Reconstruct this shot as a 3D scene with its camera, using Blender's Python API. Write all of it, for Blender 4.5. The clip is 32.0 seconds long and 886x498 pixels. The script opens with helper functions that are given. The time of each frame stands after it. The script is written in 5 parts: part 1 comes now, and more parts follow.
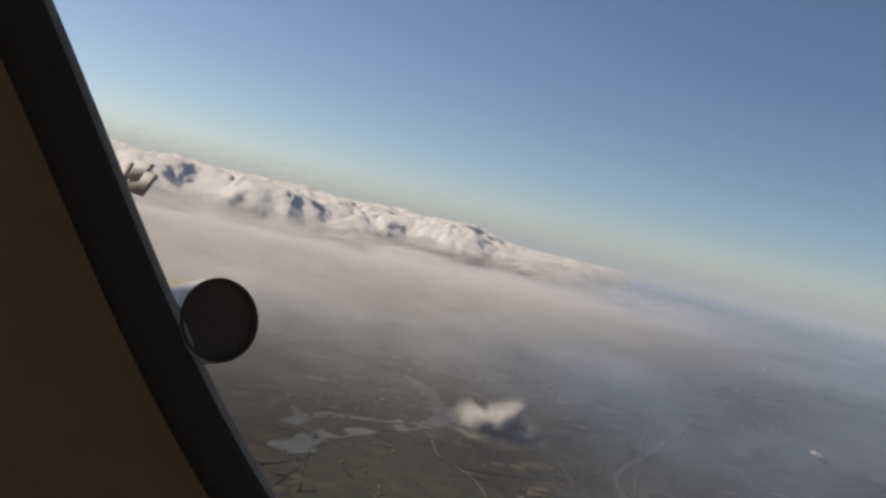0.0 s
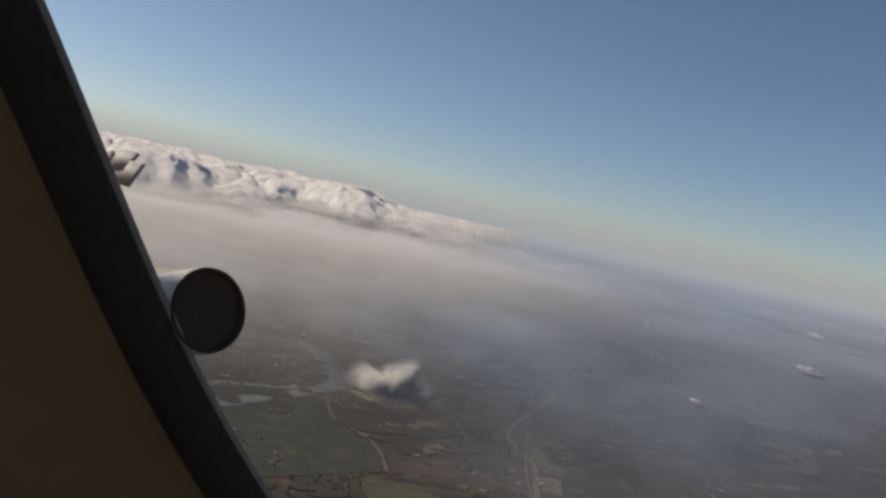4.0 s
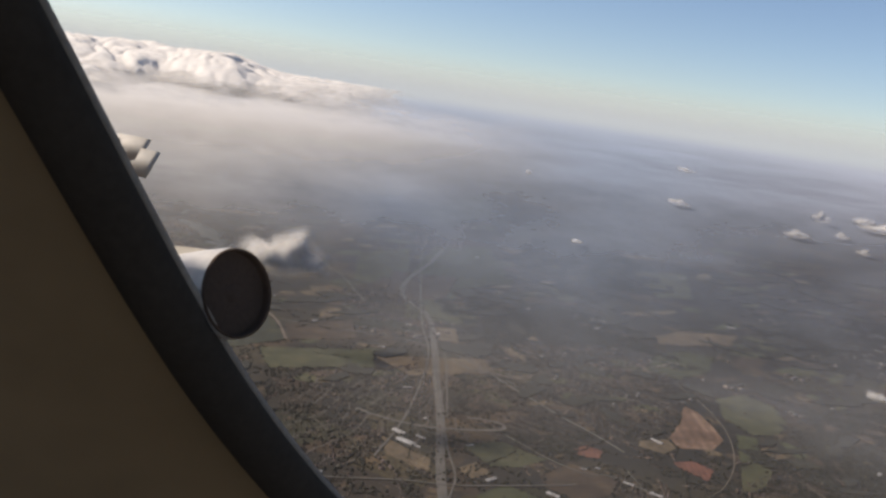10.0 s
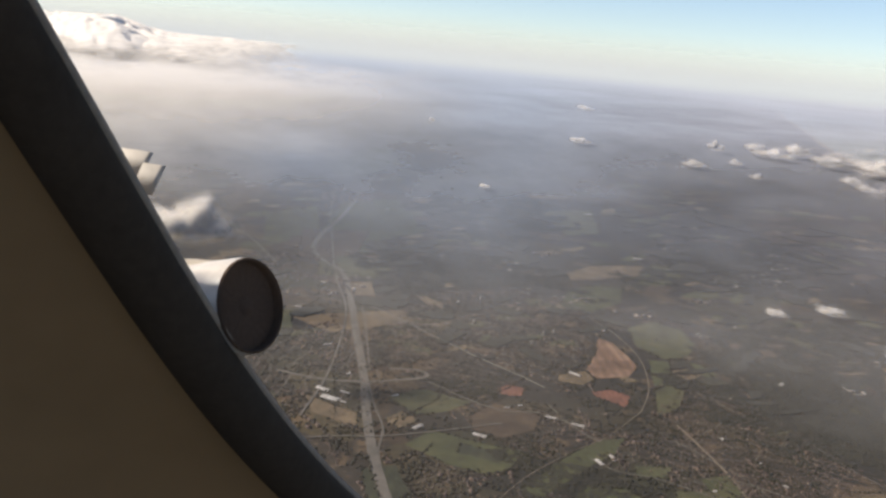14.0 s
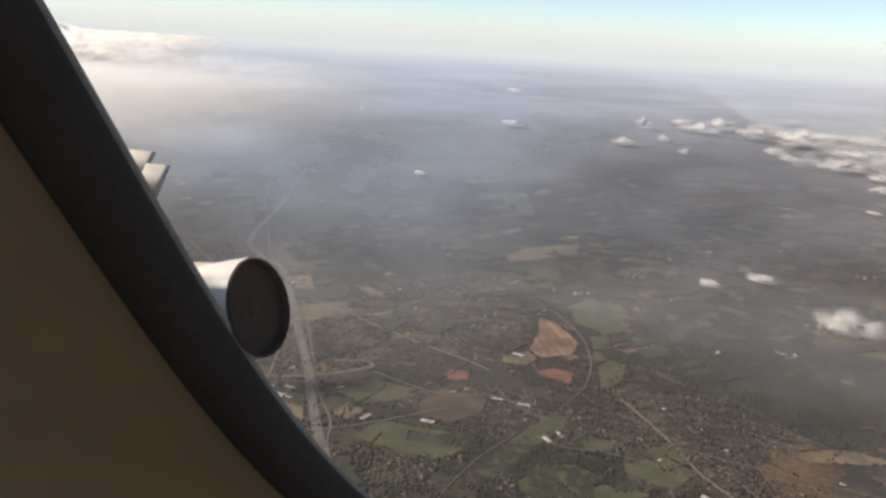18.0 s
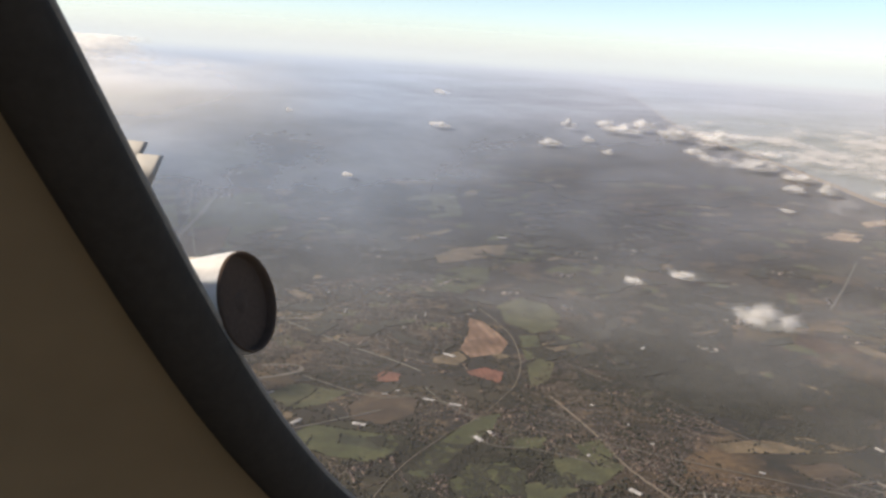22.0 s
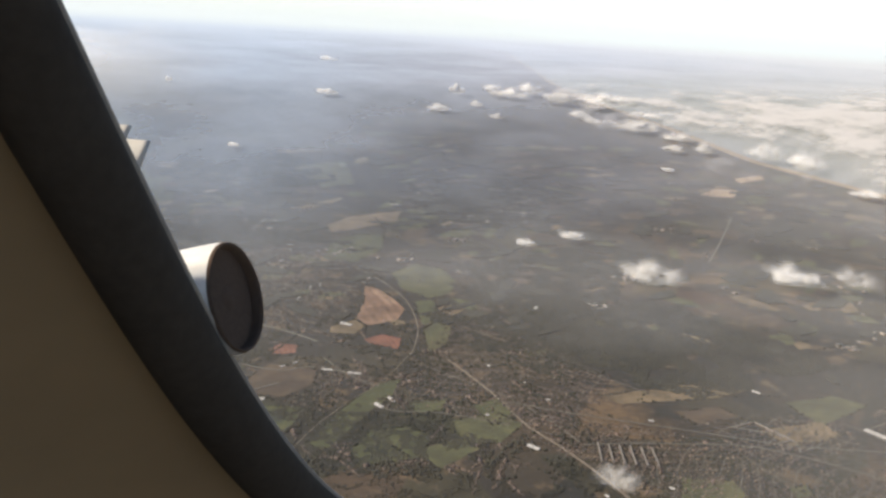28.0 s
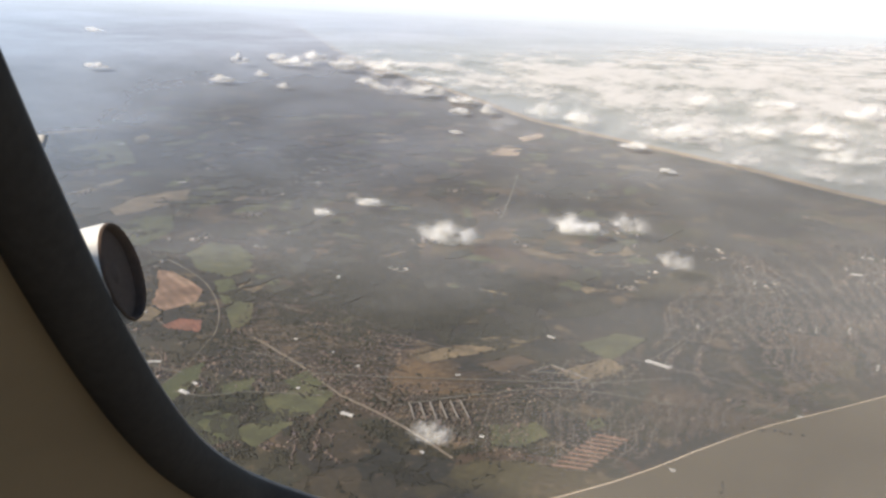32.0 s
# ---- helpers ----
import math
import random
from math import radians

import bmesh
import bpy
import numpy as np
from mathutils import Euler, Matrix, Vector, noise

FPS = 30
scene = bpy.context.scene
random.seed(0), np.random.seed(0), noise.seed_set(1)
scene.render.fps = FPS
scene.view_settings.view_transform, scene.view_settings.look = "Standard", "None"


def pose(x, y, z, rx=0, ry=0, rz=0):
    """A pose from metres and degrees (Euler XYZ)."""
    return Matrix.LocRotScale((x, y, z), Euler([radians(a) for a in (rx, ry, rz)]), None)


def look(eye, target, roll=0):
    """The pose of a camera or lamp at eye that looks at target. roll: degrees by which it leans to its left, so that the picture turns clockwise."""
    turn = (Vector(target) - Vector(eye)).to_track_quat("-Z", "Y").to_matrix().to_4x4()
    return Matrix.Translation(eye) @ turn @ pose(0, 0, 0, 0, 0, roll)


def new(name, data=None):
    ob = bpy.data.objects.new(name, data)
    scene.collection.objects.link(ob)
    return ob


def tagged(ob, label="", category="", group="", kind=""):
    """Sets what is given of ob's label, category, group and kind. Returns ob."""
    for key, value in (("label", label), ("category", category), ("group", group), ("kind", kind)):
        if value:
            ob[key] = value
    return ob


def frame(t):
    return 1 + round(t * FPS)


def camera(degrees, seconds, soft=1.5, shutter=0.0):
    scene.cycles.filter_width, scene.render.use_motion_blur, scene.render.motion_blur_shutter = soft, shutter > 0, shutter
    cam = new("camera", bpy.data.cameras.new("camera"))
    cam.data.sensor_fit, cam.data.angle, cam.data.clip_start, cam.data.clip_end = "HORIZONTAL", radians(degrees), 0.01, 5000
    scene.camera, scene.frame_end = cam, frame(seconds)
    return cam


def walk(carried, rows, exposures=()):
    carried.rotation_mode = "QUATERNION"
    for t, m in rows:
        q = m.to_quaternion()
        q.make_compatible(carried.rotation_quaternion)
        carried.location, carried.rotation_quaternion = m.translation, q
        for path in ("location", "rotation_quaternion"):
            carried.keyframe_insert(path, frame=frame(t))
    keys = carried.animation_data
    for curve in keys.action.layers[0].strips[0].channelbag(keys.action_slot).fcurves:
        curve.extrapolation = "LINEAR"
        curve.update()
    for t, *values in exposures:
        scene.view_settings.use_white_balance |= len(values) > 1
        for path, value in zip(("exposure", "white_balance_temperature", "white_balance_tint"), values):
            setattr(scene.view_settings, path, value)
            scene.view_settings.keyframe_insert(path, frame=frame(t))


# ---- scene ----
# The land, the clouds and the aircraft are laid out at about one twentieth of full size.
cam = camera(55.2, 32.0, soft=2.8)

PATH = [  # seconds, x, y, z, yaw, pitch, roll
    (0.0, 0.338, -0.381, 60.031, 5.14, -1.49, -13.06),
    (1.0, 0.294, -0.348, 60.007, 3.41, -1.05, -13.26),
    (2.0, 0.259, -0.347, 59.999, 2.25, -1.08, -13.14),
    (3.0, 0.229, -0.391, 60.015, -0.34, -1.51, -12.66),
    (6.0, 0.125, -0.406, 60.046, -4.51, -4.55, -11.64),
    (7.0, 0.085, -0.388, 60.048, -5.82, -5.38, -11.20),
    (8.0, 0.051, -0.383, 60.073, -7.77, -6.60, -10.34),
    (9.0, 0.024, -0.384, 60.116, -9.42, -8.76, -9.29),
    (10.0, -0.019, -0.333, 60.127, -10.78, -10.36, -8.31),
    (11.0, -0.047, -0.321, 60.142, -13.46, -10.93, -7.18),
    (12.0, -0.078, -0.312, 60.160, -14.43, -11.86, -6.18),
    (13.0, -0.111, -0.284, 60.162, -15.59, -12.56, -5.56),
    (14.0, -0.147, -0.246, 60.155, -17.63, -12.88, -5.18),
    (17.0, -0.208, -0.199, 60.141, -21.55, -13.03, -3.68),
    (18.0, -0.222, -0.190, 60.145, -22.39, -13.40, -3.20),
    (19.0, -0.245, -0.171, 60.137, -24.39, -13.38, -3.19),
    (20.0, -0.264, -0.162, 60.134, -25.78, -13.33, -3.34),
    (21.0, -0.272, -0.164, 60.131, -25.89, -13.13, -3.37),
    (22.0, -0.289, -0.163, 60.129, -27.24, -13.02, -3.58),
    (23.0, -0.306, -0.160, 60.127, -28.48, -12.90, -3.66),
    (24.0, -0.319, -0.139, 60.134, -29.94, -13.53, -3.54),
    (25.0, -0.331, -0.125, 60.137, -31.52, -13.90, -3.41),
    (28.0, -0.363, -0.046, 60.125, -34.77, -14.81, -3.24),
    (29.0, -0.383, -0.073, 60.140, -35.35, -14.66, -3.00),
    (30.0, -0.479, -0.139, 60.149, -40.60, -15.79, -3.29),
    (31.0, -0.483, -0.129, 60.146, -42.04, -15.95, -2.82),
    (32.0, -0.520, -0.122, 60.154, -49.00, -16.21, -2.57),
]
EXPOSURE = [  # seconds, stops, kelvin, tint
    (0.0, -0.08, 6780, 13), (4.0, -0.15, 6780, 13), (6.0, -0.24, 6780, 13), (7.0, -0.22, 6780, 13), (8.0, -0.05, 6780, 14), (9.0, 0.17, 6780, 15),
    (10.0, 0.45, 6780, 15), (11.0, 0.62, 6760, 15), (12.0, 0.73, 6750, 15), (13.0, 0.79, 6950, 14), (17.0, 0.87, 6950, 13), (20.0, 0.97, 6950, 13),
    (25.0, 1.1, 6900, 11), (28.0, 1.2, 6850, 10), (32.0, 1.34, 6650, 9),
]
walk(cam, [(t, pose(x, y, z, 90 + p, r, w)) for t, x, y, z, w, p, r in PATH], EXPOSURE)

# ---- light ----
SUN_BEARING, SUN_HEIGHT = 70.0, 36.0  # degrees left of +y, degrees above the horizon
world = bpy.data.worlds.new("sky")
scene.world = world
world.use_nodes = True
wn = world.node_tree.nodes
sky = wn.new("ShaderNodeTexSky")
sky.sky_type, sky.sun_disc = "NISHITA", False
sky.sun_elevation, sky.sun_rotation = radians(SUN_HEIGHT), radians(-SUN_BEARING)
scene.cycles.transparent_max_bounces = 32
sky.altitude, sky.air_density, sky.dust_density, sky.ozone_density = 2000, 1.0, 1.2, 2.5
wn["Background"].inputs["Strength"].default_value = 0.088
world.node_tree.links.new(sky.outputs["Color"], wn["Background"].inputs["Color"])

sun = new("sun", bpy.data.lights.new("sun", "SUN"))
sun.data.energy, sun.data.angle, sun.data.color = 4.2, radians(7.0), (1.0, 0.92, 0.80)
to_sun = Vector((-math.sin(radians(SUN_BEARING)) * math.cos(radians(SUN_HEIGHT)),
                 math.cos(radians(SUN_BEARING)) * math.cos(radians(SUN_HEIGHT)), math.sin(radians(SUN_HEIGHT))))
sun.matrix_world = look(to_sun * 100, (0, 0, 0))

# ---- materials ----
def nodes_of(name):
    m = bpy.data.materials.new(name)
    m.use_nodes = True
    return m, m.node_tree.nodes, m.node_tree.links, m.node_tree.nodes["Principled BSDF"]


def ramp_node(nt, fac, stops):
    """A colour ramp driven by fac; stops are (position, colour)."""
    r = nt.nodes.new("ShaderNodeValToRGB")
    while len(r.color_ramp.elements) < len(stops):
        r.color_ramp.elements.new(0.5)
    for e, (at, c) in zip(r.color_ramp.elements, stops):
        e.position, e.color = at, (*c, 1)
    nt.links.new(fac, r.inputs[0])
    return r.outputs[0]


def noise_node(nt, scale, detail=4.0, rough=0.55, vec=None):
    n = nt.nodes.new("ShaderNodeTexNoise")
    n.inputs["Scale"].default_value, n.inputs["Detail"].default_value, n.inputs["Roughness"].default_value = scale, detail, rough
    if vec is None:
        vec = nt.nodes.new("ShaderNodeNewGeometry").outputs["Position"]
    nt.links.new(vec, n.inputs["Vector"])
    return n.outputs["Fac"]


def mix_node(nt, kind, fac, a, b):
    n = nt.nodes.new("ShaderNodeMix")
    n.data_type, n.blend_type = "RGBA", kind
    for socket, v in ((n.inputs[0], fac), (n.inputs[6], a), (n.inputs[7], b)):
        if hasattr(v, "is_linked"):
            nt.links.new(v, socket)
        else:
            socket.default_value = v if isinstance(v, (int, float)) else (*v, 1)
    return n.outputs[2]


def maths(nt, op, a, b=0.0, clamp=False, c=0.5):
    n = nt.nodes.new("ShaderNodeMath")
    n.operation, n.use_clamp = op, clamp
    for socket, v in ((n.inputs[0], a), (n.inputs[1], b)):
        if hasattr(v, "is_linked"):
            nt.links.new(v, socket)
        else:
            socket.default_value = v
    n.inputs[2].default_value = c
    return n.outputs[0]


def bump_on(nt, b, height, strength, distance):
    n = nt.nodes.new("ShaderNodeBump")
    n.inputs["Strength"].default_value, n.inputs["Distance"].default_value = strength, distance
    nt.links.new(height, n.inputs["Height"])
    nt.links.new(n.outputs["Normal"], b.inputs["Normal"])


def surface(name, c1, c2, scale, rough=0.8, metal=0.0, fine=None, bump=0.0, island=False, vary=0.0, bright=1.6):
    """A two-tone mottled surface with fine grain."""
    m, n, l, b = nodes_of(name)
    nt = m.node_tree
    f = noise_node(nt, scale)
    col = ramp_node(nt, f, [(0.3, c1), (0.7, c2)])
    g = noise_node(nt, fine or scale * 9, 3)
    col = mix_node(nt, "OVERLAY", 0.35, col, ramp_node(nt, g, [(0.25, (0.3, 0.3, 0.3)), (0.75, (0.7, 0.7, 0.7))]))
    if island:
        geo = n.new("ShaderNodeNewGeometry")
        col = mix_node(nt, "MULTIPLY", vary, col, ramp_node(nt, geo.outputs["Random Per Island"], [(0.0, (0.35, 0.35, 0.36)), (0.6, (0.8, 0.78, 0.75)), (0.955, (1.5, 1.45, 1.4)), (0.97, (bright, bright, bright * 0.96))]))
    l.new(col, b.inputs["Base Color"])
    b.inputs["Roughness"].default_value, b.inputs["Metallic"].default_value = rough, metal
    if bump:
        bump_on(nt, b, g, bump, 0.02)
    return m


def land_material():
    m, n, l, b = nodes_of("open_country")
    nt = m.node_tree
    pos = n.new("ShaderNodeNewGeometry").outputs["Position"]
    warp = n.new("ShaderNodeVectorMath")
    warp.operation = "MULTIPLY_ADD"
    wobble = n.new("ShaderNodeTexNoise")
    wobble.inputs["Scale"].default_value = 0.06
    l.new(pos, wobble.inputs["Vector"])
    l.new(wobble.outputs["Color"], warp.inputs[0])
    warp.inputs[1].default_value = (14, 14, 0)
    l.new(pos, warp.inputs[2])
    cells = n.new("ShaderNodeTexVoronoi")
    cells.inputs["Scale"].default_value = 0.085
    l.new(warp.outputs[0], cells.inputs["Vector"])
    pick = n.new("ShaderNodeSeparateColor")
    l.new(cells.outputs["Color"], pick.inputs[0])
    plots = ramp_node(nt, pick.outputs[0], [(0.0, (0.016, 0.018, 0.013)), (0.3, (0.034, 0.029, 0.020)), (0.5, (0.036, 0.046, 0.018)),
                                            (0.72, (0.062, 0.044, 0.030)), (0.9, (0.060, 0.062, 0.028)), (1.0, (0.12, 0.095, 0.06))])
    wide = n.new("ShaderNodeTexVoronoi")
    wide.inputs["Scale"].default_value = 0.022
    l.new(warp.outputs[0], wide.inputs["Vector"])
    plots = mix_node(nt, "MULTIPLY", 0.8, plots, ramp_node(nt, wide.outputs["Distance"], [(0.1, (1.5, 1.35, 1.2)), (0.8, (0.5, 0.52, 0.58))]))
    woods = noise_node(nt, 0.016, 7, 0.66)
    col = mix_node(nt, "MIX", ramp_node(nt, woods, [(0.47, (0, 0, 0)), (0.55, (1, 1, 1))]), plots, (0.016, 0.016, 0.013))
    grain = noise_node(nt, 0.9, 7, 0.75)
    col = mix_node(nt, "OVERLAY", 0.8, col, ramp_node(nt, grain, [(0.3, (0.15, 0.15, 0.15)), (0.72, (0.85, 0.84, 0.82))]))
    specks = noise_node(nt, 0.55, 3, 0.6)
    col = mix_node(nt, "MIX", ramp_node(nt, specks, [(0.64, (0, 0, 0)), (0.71, (0.7, 0.7, 0.7))]), col, (0.20, 0.165, 0.125))
    clearings = noise_node(nt, 0.11, 6, 0.7)
    col = mix_node(nt, "MIX", ramp_node(nt, clearings, [(0.57, (0, 0, 0)), (0.64, (0.75, 0.75, 0.75))]), col, (0.17, 0.135, 0.09))
    # wide cloud-shadow zones painted into the land's colour
    cloud_shade = noise_node(nt, 0.006, 4)
    col = mix_node(nt, "MULTIPLY", 0.8, col, ramp_node(nt, cloud_shade, [(0.35, (0.45, 0.46, 0.52)), (0.65, (1.25, 1.15, 1.05))]))
    col = mix_node(nt, "MULTIPLY", 1.0, col, (0.61, 0.515, 0.41))
    l.new(col, b.inputs["Base Color"])
    b.inputs["Roughness"].default_value = 0.95
    bump_on(nt, b, grain, 0.5, 0.3)
    return m


def field_material(name, c1, c2, angle, rows=2.6):
    m, n, l, b = nodes_of(name)
    nt = m.node_tree
    pos = n.new("ShaderNodeNewGeometry").outputs["Position"]
    turn = n.new("ShaderNodeMapping")
    turn.inputs["Rotation"].default_value = (0, 0, radians(angle))
    l.new(pos, turn.inputs[0])
    w = n.new("ShaderNodeTexWave")
    w.inputs["Scale"].default_value, w.inputs["Distortion"].default_value, w.inputs["Detail"].default_value = rows * 0.3, 1.5, 3
    l.new(turn.outputs[0], w.inputs["Vector"])
    f = noise_node(nt, 0.16, 6, 0.65)
    col = ramp_node(nt, f, [(0.34, tuple(0.6 * v for v in c1)), (0.5, c1), (0.68, c2)])
    col = mix_node(nt, "MULTIPLY", 0.25, col, w.outputs["Color"])
    g = noise_node(nt, 1.6, 5, 0.7)
    col = mix_node(nt, "OVERLAY", 0.45, col, ramp_node(nt, g, [(0.25, (0.25, 0.25, 0.25)), (0.75, (0.75, 0.75, 0.75))]))
    dirt = noise_node(nt, 0.45, 6, 0.7)
    col = mix_node(nt, "MIX", ramp_node(nt, dirt, [(0.52, (0, 0, 0)), (0.72, (0.55, 0.55, 0.55))]), col, (0.024, 0.022, 0.016))
    l.new(col, b.inputs["Base Color"])
    b.inputs["Roughness"].default_value = 0.95
    return m


def water_material(name, c, rough, scale):
    m, n, l, b = nodes_of(name)
    nt = m.node_tree
    f = noise_node(nt, scale, 5, 0.6)
    l.new(ramp_node(nt, f, [(0.3, tuple(v * 0.8 for v in c)), (0.7, tuple(v * 1.2 for v in c))]), b.inputs["Base Color"])
    b.inputs["Roughness"].default_value = rough
    bump_on(nt, b, noise_node(nt, scale * 14, 4), 0.12, 0.2)
    return m


def soft_normal(nt, keep):
    """The surface's normal drawn towards straight up, as light spreads inside a cloud."""
    geo = nt.nodes.new("ShaderNodeNewGeometry").outputs["Normal"]
    blend = nt.nodes.new("ShaderNodeVectorMath")
    blend.operation = "MULTIPLY_ADD"
    nt.links.new(geo, blend.inputs[0])
    blend.inputs[1].default_value, blend.inputs[2].default_value = (keep, keep, keep), (0, 0, 1 - keep)
    unit = nt.nodes.new("ShaderNodeVectorMath")
    unit.operation = "NORMALIZE"
    nt.links.new(blend.outputs[0], unit.inputs[0])
    return unit.outputs[0]


def smooth_step(nt, value, a, b, low=0.0, high=1.0):
    n = nt.nodes.new("ShaderNodeMapRange")
    n.interpolation_type = "SMOOTHSTEP"
    nt.links.new(value, n.inputs[0])
    for k, v in enumerate((a, b, low, high)):
        n.inputs[k + 1].default_value = v
    return n.outputs[0]


def cloud_material(name, alpha=1.0, ragged=0.0, scale=0.3, tone=(0.88, 0.85, 0.81), keep=0.6, through_light=0.4, own=False, cut=None):
    """Lit cloud: diffuse and translucent; ragged lets noise eat holes into it; own: the noise and the thin foot go with the cloud."""
    m, n, l, b = nodes_of(name)
    nt = m.node_tree
    n.remove(b)
    out = n["Material Output"]
    dif, tra, mix, clear, last = (n.new("ShaderNode" + k) for k in ("BsdfDiffuse", "BsdfTranslucent", "MixShader", "BsdfTransparent", "MixShader"))
    for node in (dif, tra):
        node.inputs["Color"].default_value = (*tone, 1)
        l.new(soft_normal(nt, keep), node.inputs["Normal"])
    mix.inputs[0].default_value = through_light
    l.new(dif.outputs[0], mix.inputs[1])
    l.new(tra.outputs[0], mix.inputs[2])
    last.inputs[0].default_value = alpha
    if ragged:
        tc = n.new("ShaderNodeNewGeometry").outputs["Position"]
        if own:
            tc = n.new("ShaderNodeTexCoord").outputs["Object"]
            shift = n.new("ShaderNodeVectorMath")
            shift.operation = "MULTIPLY_ADD"
            l.new(n.new("ShaderNodeObjectInfo").outputs["Location"], shift.inputs[0])
            shift.inputs[1].default_value = (0.37, 0.37, 0.0)
            even = n.new("ShaderNodeVectorMath")
            even.operation = "MULTIPLY"
            even.inputs[1].default_value = (1.0, 0.8, 0.6)
            l.new(tc, even.inputs[0])
            l.new(even.outputs[0], shift.inputs[2])
            f = noise_node(nt, scale, 7, 0.62, shift.outputs[0])
        else:
            f = noise_node(nt, scale, 6, 0.62, tc)
        start = 0.5 - 0.125 / ragged if cut is None else cut
        a = maths(nt, "MULTIPLY", maths(nt, "MULTIPLY", maths(nt, "SUBTRACT", f, start), ragged * 2.0, True), alpha)
        if own:
            sep = n.new("ShaderNodeSeparateXYZ")
            l.new(tc, sep.inputs[0])
            a = maths(nt, "MULTIPLY", a, smooth_step(nt, sep.outputs[2], -0.45, 0.3))
        l.new(a, last.inputs[0])
    l.new(clear.outputs[0], last.inputs[1])
    l.new(mix.outputs[0], last.inputs[2])
    l.new(last.outputs[0], out.inputs[0])
    return m


def haze_material():
    """Painted distance haze: thickens with the way from the middle of the land and thins out upward."""
    m, n, l, b = nodes_of("mist")
    nt = m.node_tree
    n.remove(b)
    out = n["Material Output"]
    dif, tra, mix, clear, last = (n.new("ShaderNode" + k) for k in ("BsdfDiffuse", "BsdfTranslucent", "MixShader", "BsdfTransparent", "MixShader"))
    pos = n.new("ShaderNodeNewGeometry").outputs["Position"]
    sep = n.new("ShaderNodeSeparateXYZ")
    l.new(pos, sep.inputs[0])
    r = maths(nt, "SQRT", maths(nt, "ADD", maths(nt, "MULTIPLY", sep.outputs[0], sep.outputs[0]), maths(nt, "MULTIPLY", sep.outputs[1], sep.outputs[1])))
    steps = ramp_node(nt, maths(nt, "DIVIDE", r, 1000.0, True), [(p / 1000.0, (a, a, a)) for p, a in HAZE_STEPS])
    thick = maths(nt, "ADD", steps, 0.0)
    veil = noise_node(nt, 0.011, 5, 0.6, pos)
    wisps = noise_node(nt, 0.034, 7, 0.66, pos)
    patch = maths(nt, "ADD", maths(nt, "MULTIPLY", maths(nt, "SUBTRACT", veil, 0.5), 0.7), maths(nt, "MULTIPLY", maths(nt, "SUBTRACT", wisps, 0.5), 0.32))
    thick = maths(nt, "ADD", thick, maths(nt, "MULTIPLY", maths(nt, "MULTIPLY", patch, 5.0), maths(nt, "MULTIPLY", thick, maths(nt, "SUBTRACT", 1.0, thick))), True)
    # brighter air towards the sun, put in as thicker haze
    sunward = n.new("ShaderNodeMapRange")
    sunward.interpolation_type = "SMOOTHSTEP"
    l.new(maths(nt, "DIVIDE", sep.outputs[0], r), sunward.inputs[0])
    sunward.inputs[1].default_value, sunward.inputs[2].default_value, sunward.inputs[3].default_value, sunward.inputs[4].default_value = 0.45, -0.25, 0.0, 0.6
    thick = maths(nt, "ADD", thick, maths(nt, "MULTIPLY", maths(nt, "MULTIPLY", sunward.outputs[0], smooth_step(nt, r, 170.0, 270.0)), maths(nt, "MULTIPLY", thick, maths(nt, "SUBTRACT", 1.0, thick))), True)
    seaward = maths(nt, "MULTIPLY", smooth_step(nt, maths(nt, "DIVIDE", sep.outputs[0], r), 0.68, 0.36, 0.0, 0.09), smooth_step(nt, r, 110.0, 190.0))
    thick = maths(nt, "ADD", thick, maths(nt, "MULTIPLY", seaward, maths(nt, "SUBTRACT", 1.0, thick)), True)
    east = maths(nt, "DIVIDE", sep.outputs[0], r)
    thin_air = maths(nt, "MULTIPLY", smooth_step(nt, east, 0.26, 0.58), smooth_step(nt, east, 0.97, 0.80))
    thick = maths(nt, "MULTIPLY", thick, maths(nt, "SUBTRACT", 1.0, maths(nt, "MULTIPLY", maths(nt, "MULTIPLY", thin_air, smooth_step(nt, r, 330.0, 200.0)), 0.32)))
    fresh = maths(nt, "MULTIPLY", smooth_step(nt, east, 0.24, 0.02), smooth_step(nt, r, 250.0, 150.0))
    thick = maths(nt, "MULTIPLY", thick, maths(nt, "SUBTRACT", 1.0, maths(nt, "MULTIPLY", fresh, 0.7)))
    # warm window glare low at the far right, put into the haze
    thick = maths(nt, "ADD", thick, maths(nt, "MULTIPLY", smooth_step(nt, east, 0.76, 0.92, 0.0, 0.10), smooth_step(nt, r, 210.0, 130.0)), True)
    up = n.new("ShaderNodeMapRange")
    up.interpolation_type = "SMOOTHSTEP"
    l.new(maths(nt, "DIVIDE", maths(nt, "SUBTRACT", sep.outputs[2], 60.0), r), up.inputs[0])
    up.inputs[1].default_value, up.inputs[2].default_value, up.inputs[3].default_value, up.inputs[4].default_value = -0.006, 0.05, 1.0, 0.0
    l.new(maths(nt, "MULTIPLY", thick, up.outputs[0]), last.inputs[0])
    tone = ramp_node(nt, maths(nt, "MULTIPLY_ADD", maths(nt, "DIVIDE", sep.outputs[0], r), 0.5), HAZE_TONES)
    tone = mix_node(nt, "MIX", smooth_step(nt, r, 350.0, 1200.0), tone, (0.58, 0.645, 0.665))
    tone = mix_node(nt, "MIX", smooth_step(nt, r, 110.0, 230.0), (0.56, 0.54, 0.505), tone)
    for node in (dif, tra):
        l.new(tone, node.inputs["Color"])
        l.new(soft_normal(nt, 0.0), node.inputs["Normal"])
    mix.inputs[0].default_value = 0.25
    l.new(dif.outputs[0], mix.inputs[1])
    l.new(tra.outputs[0], mix.inputs[2])
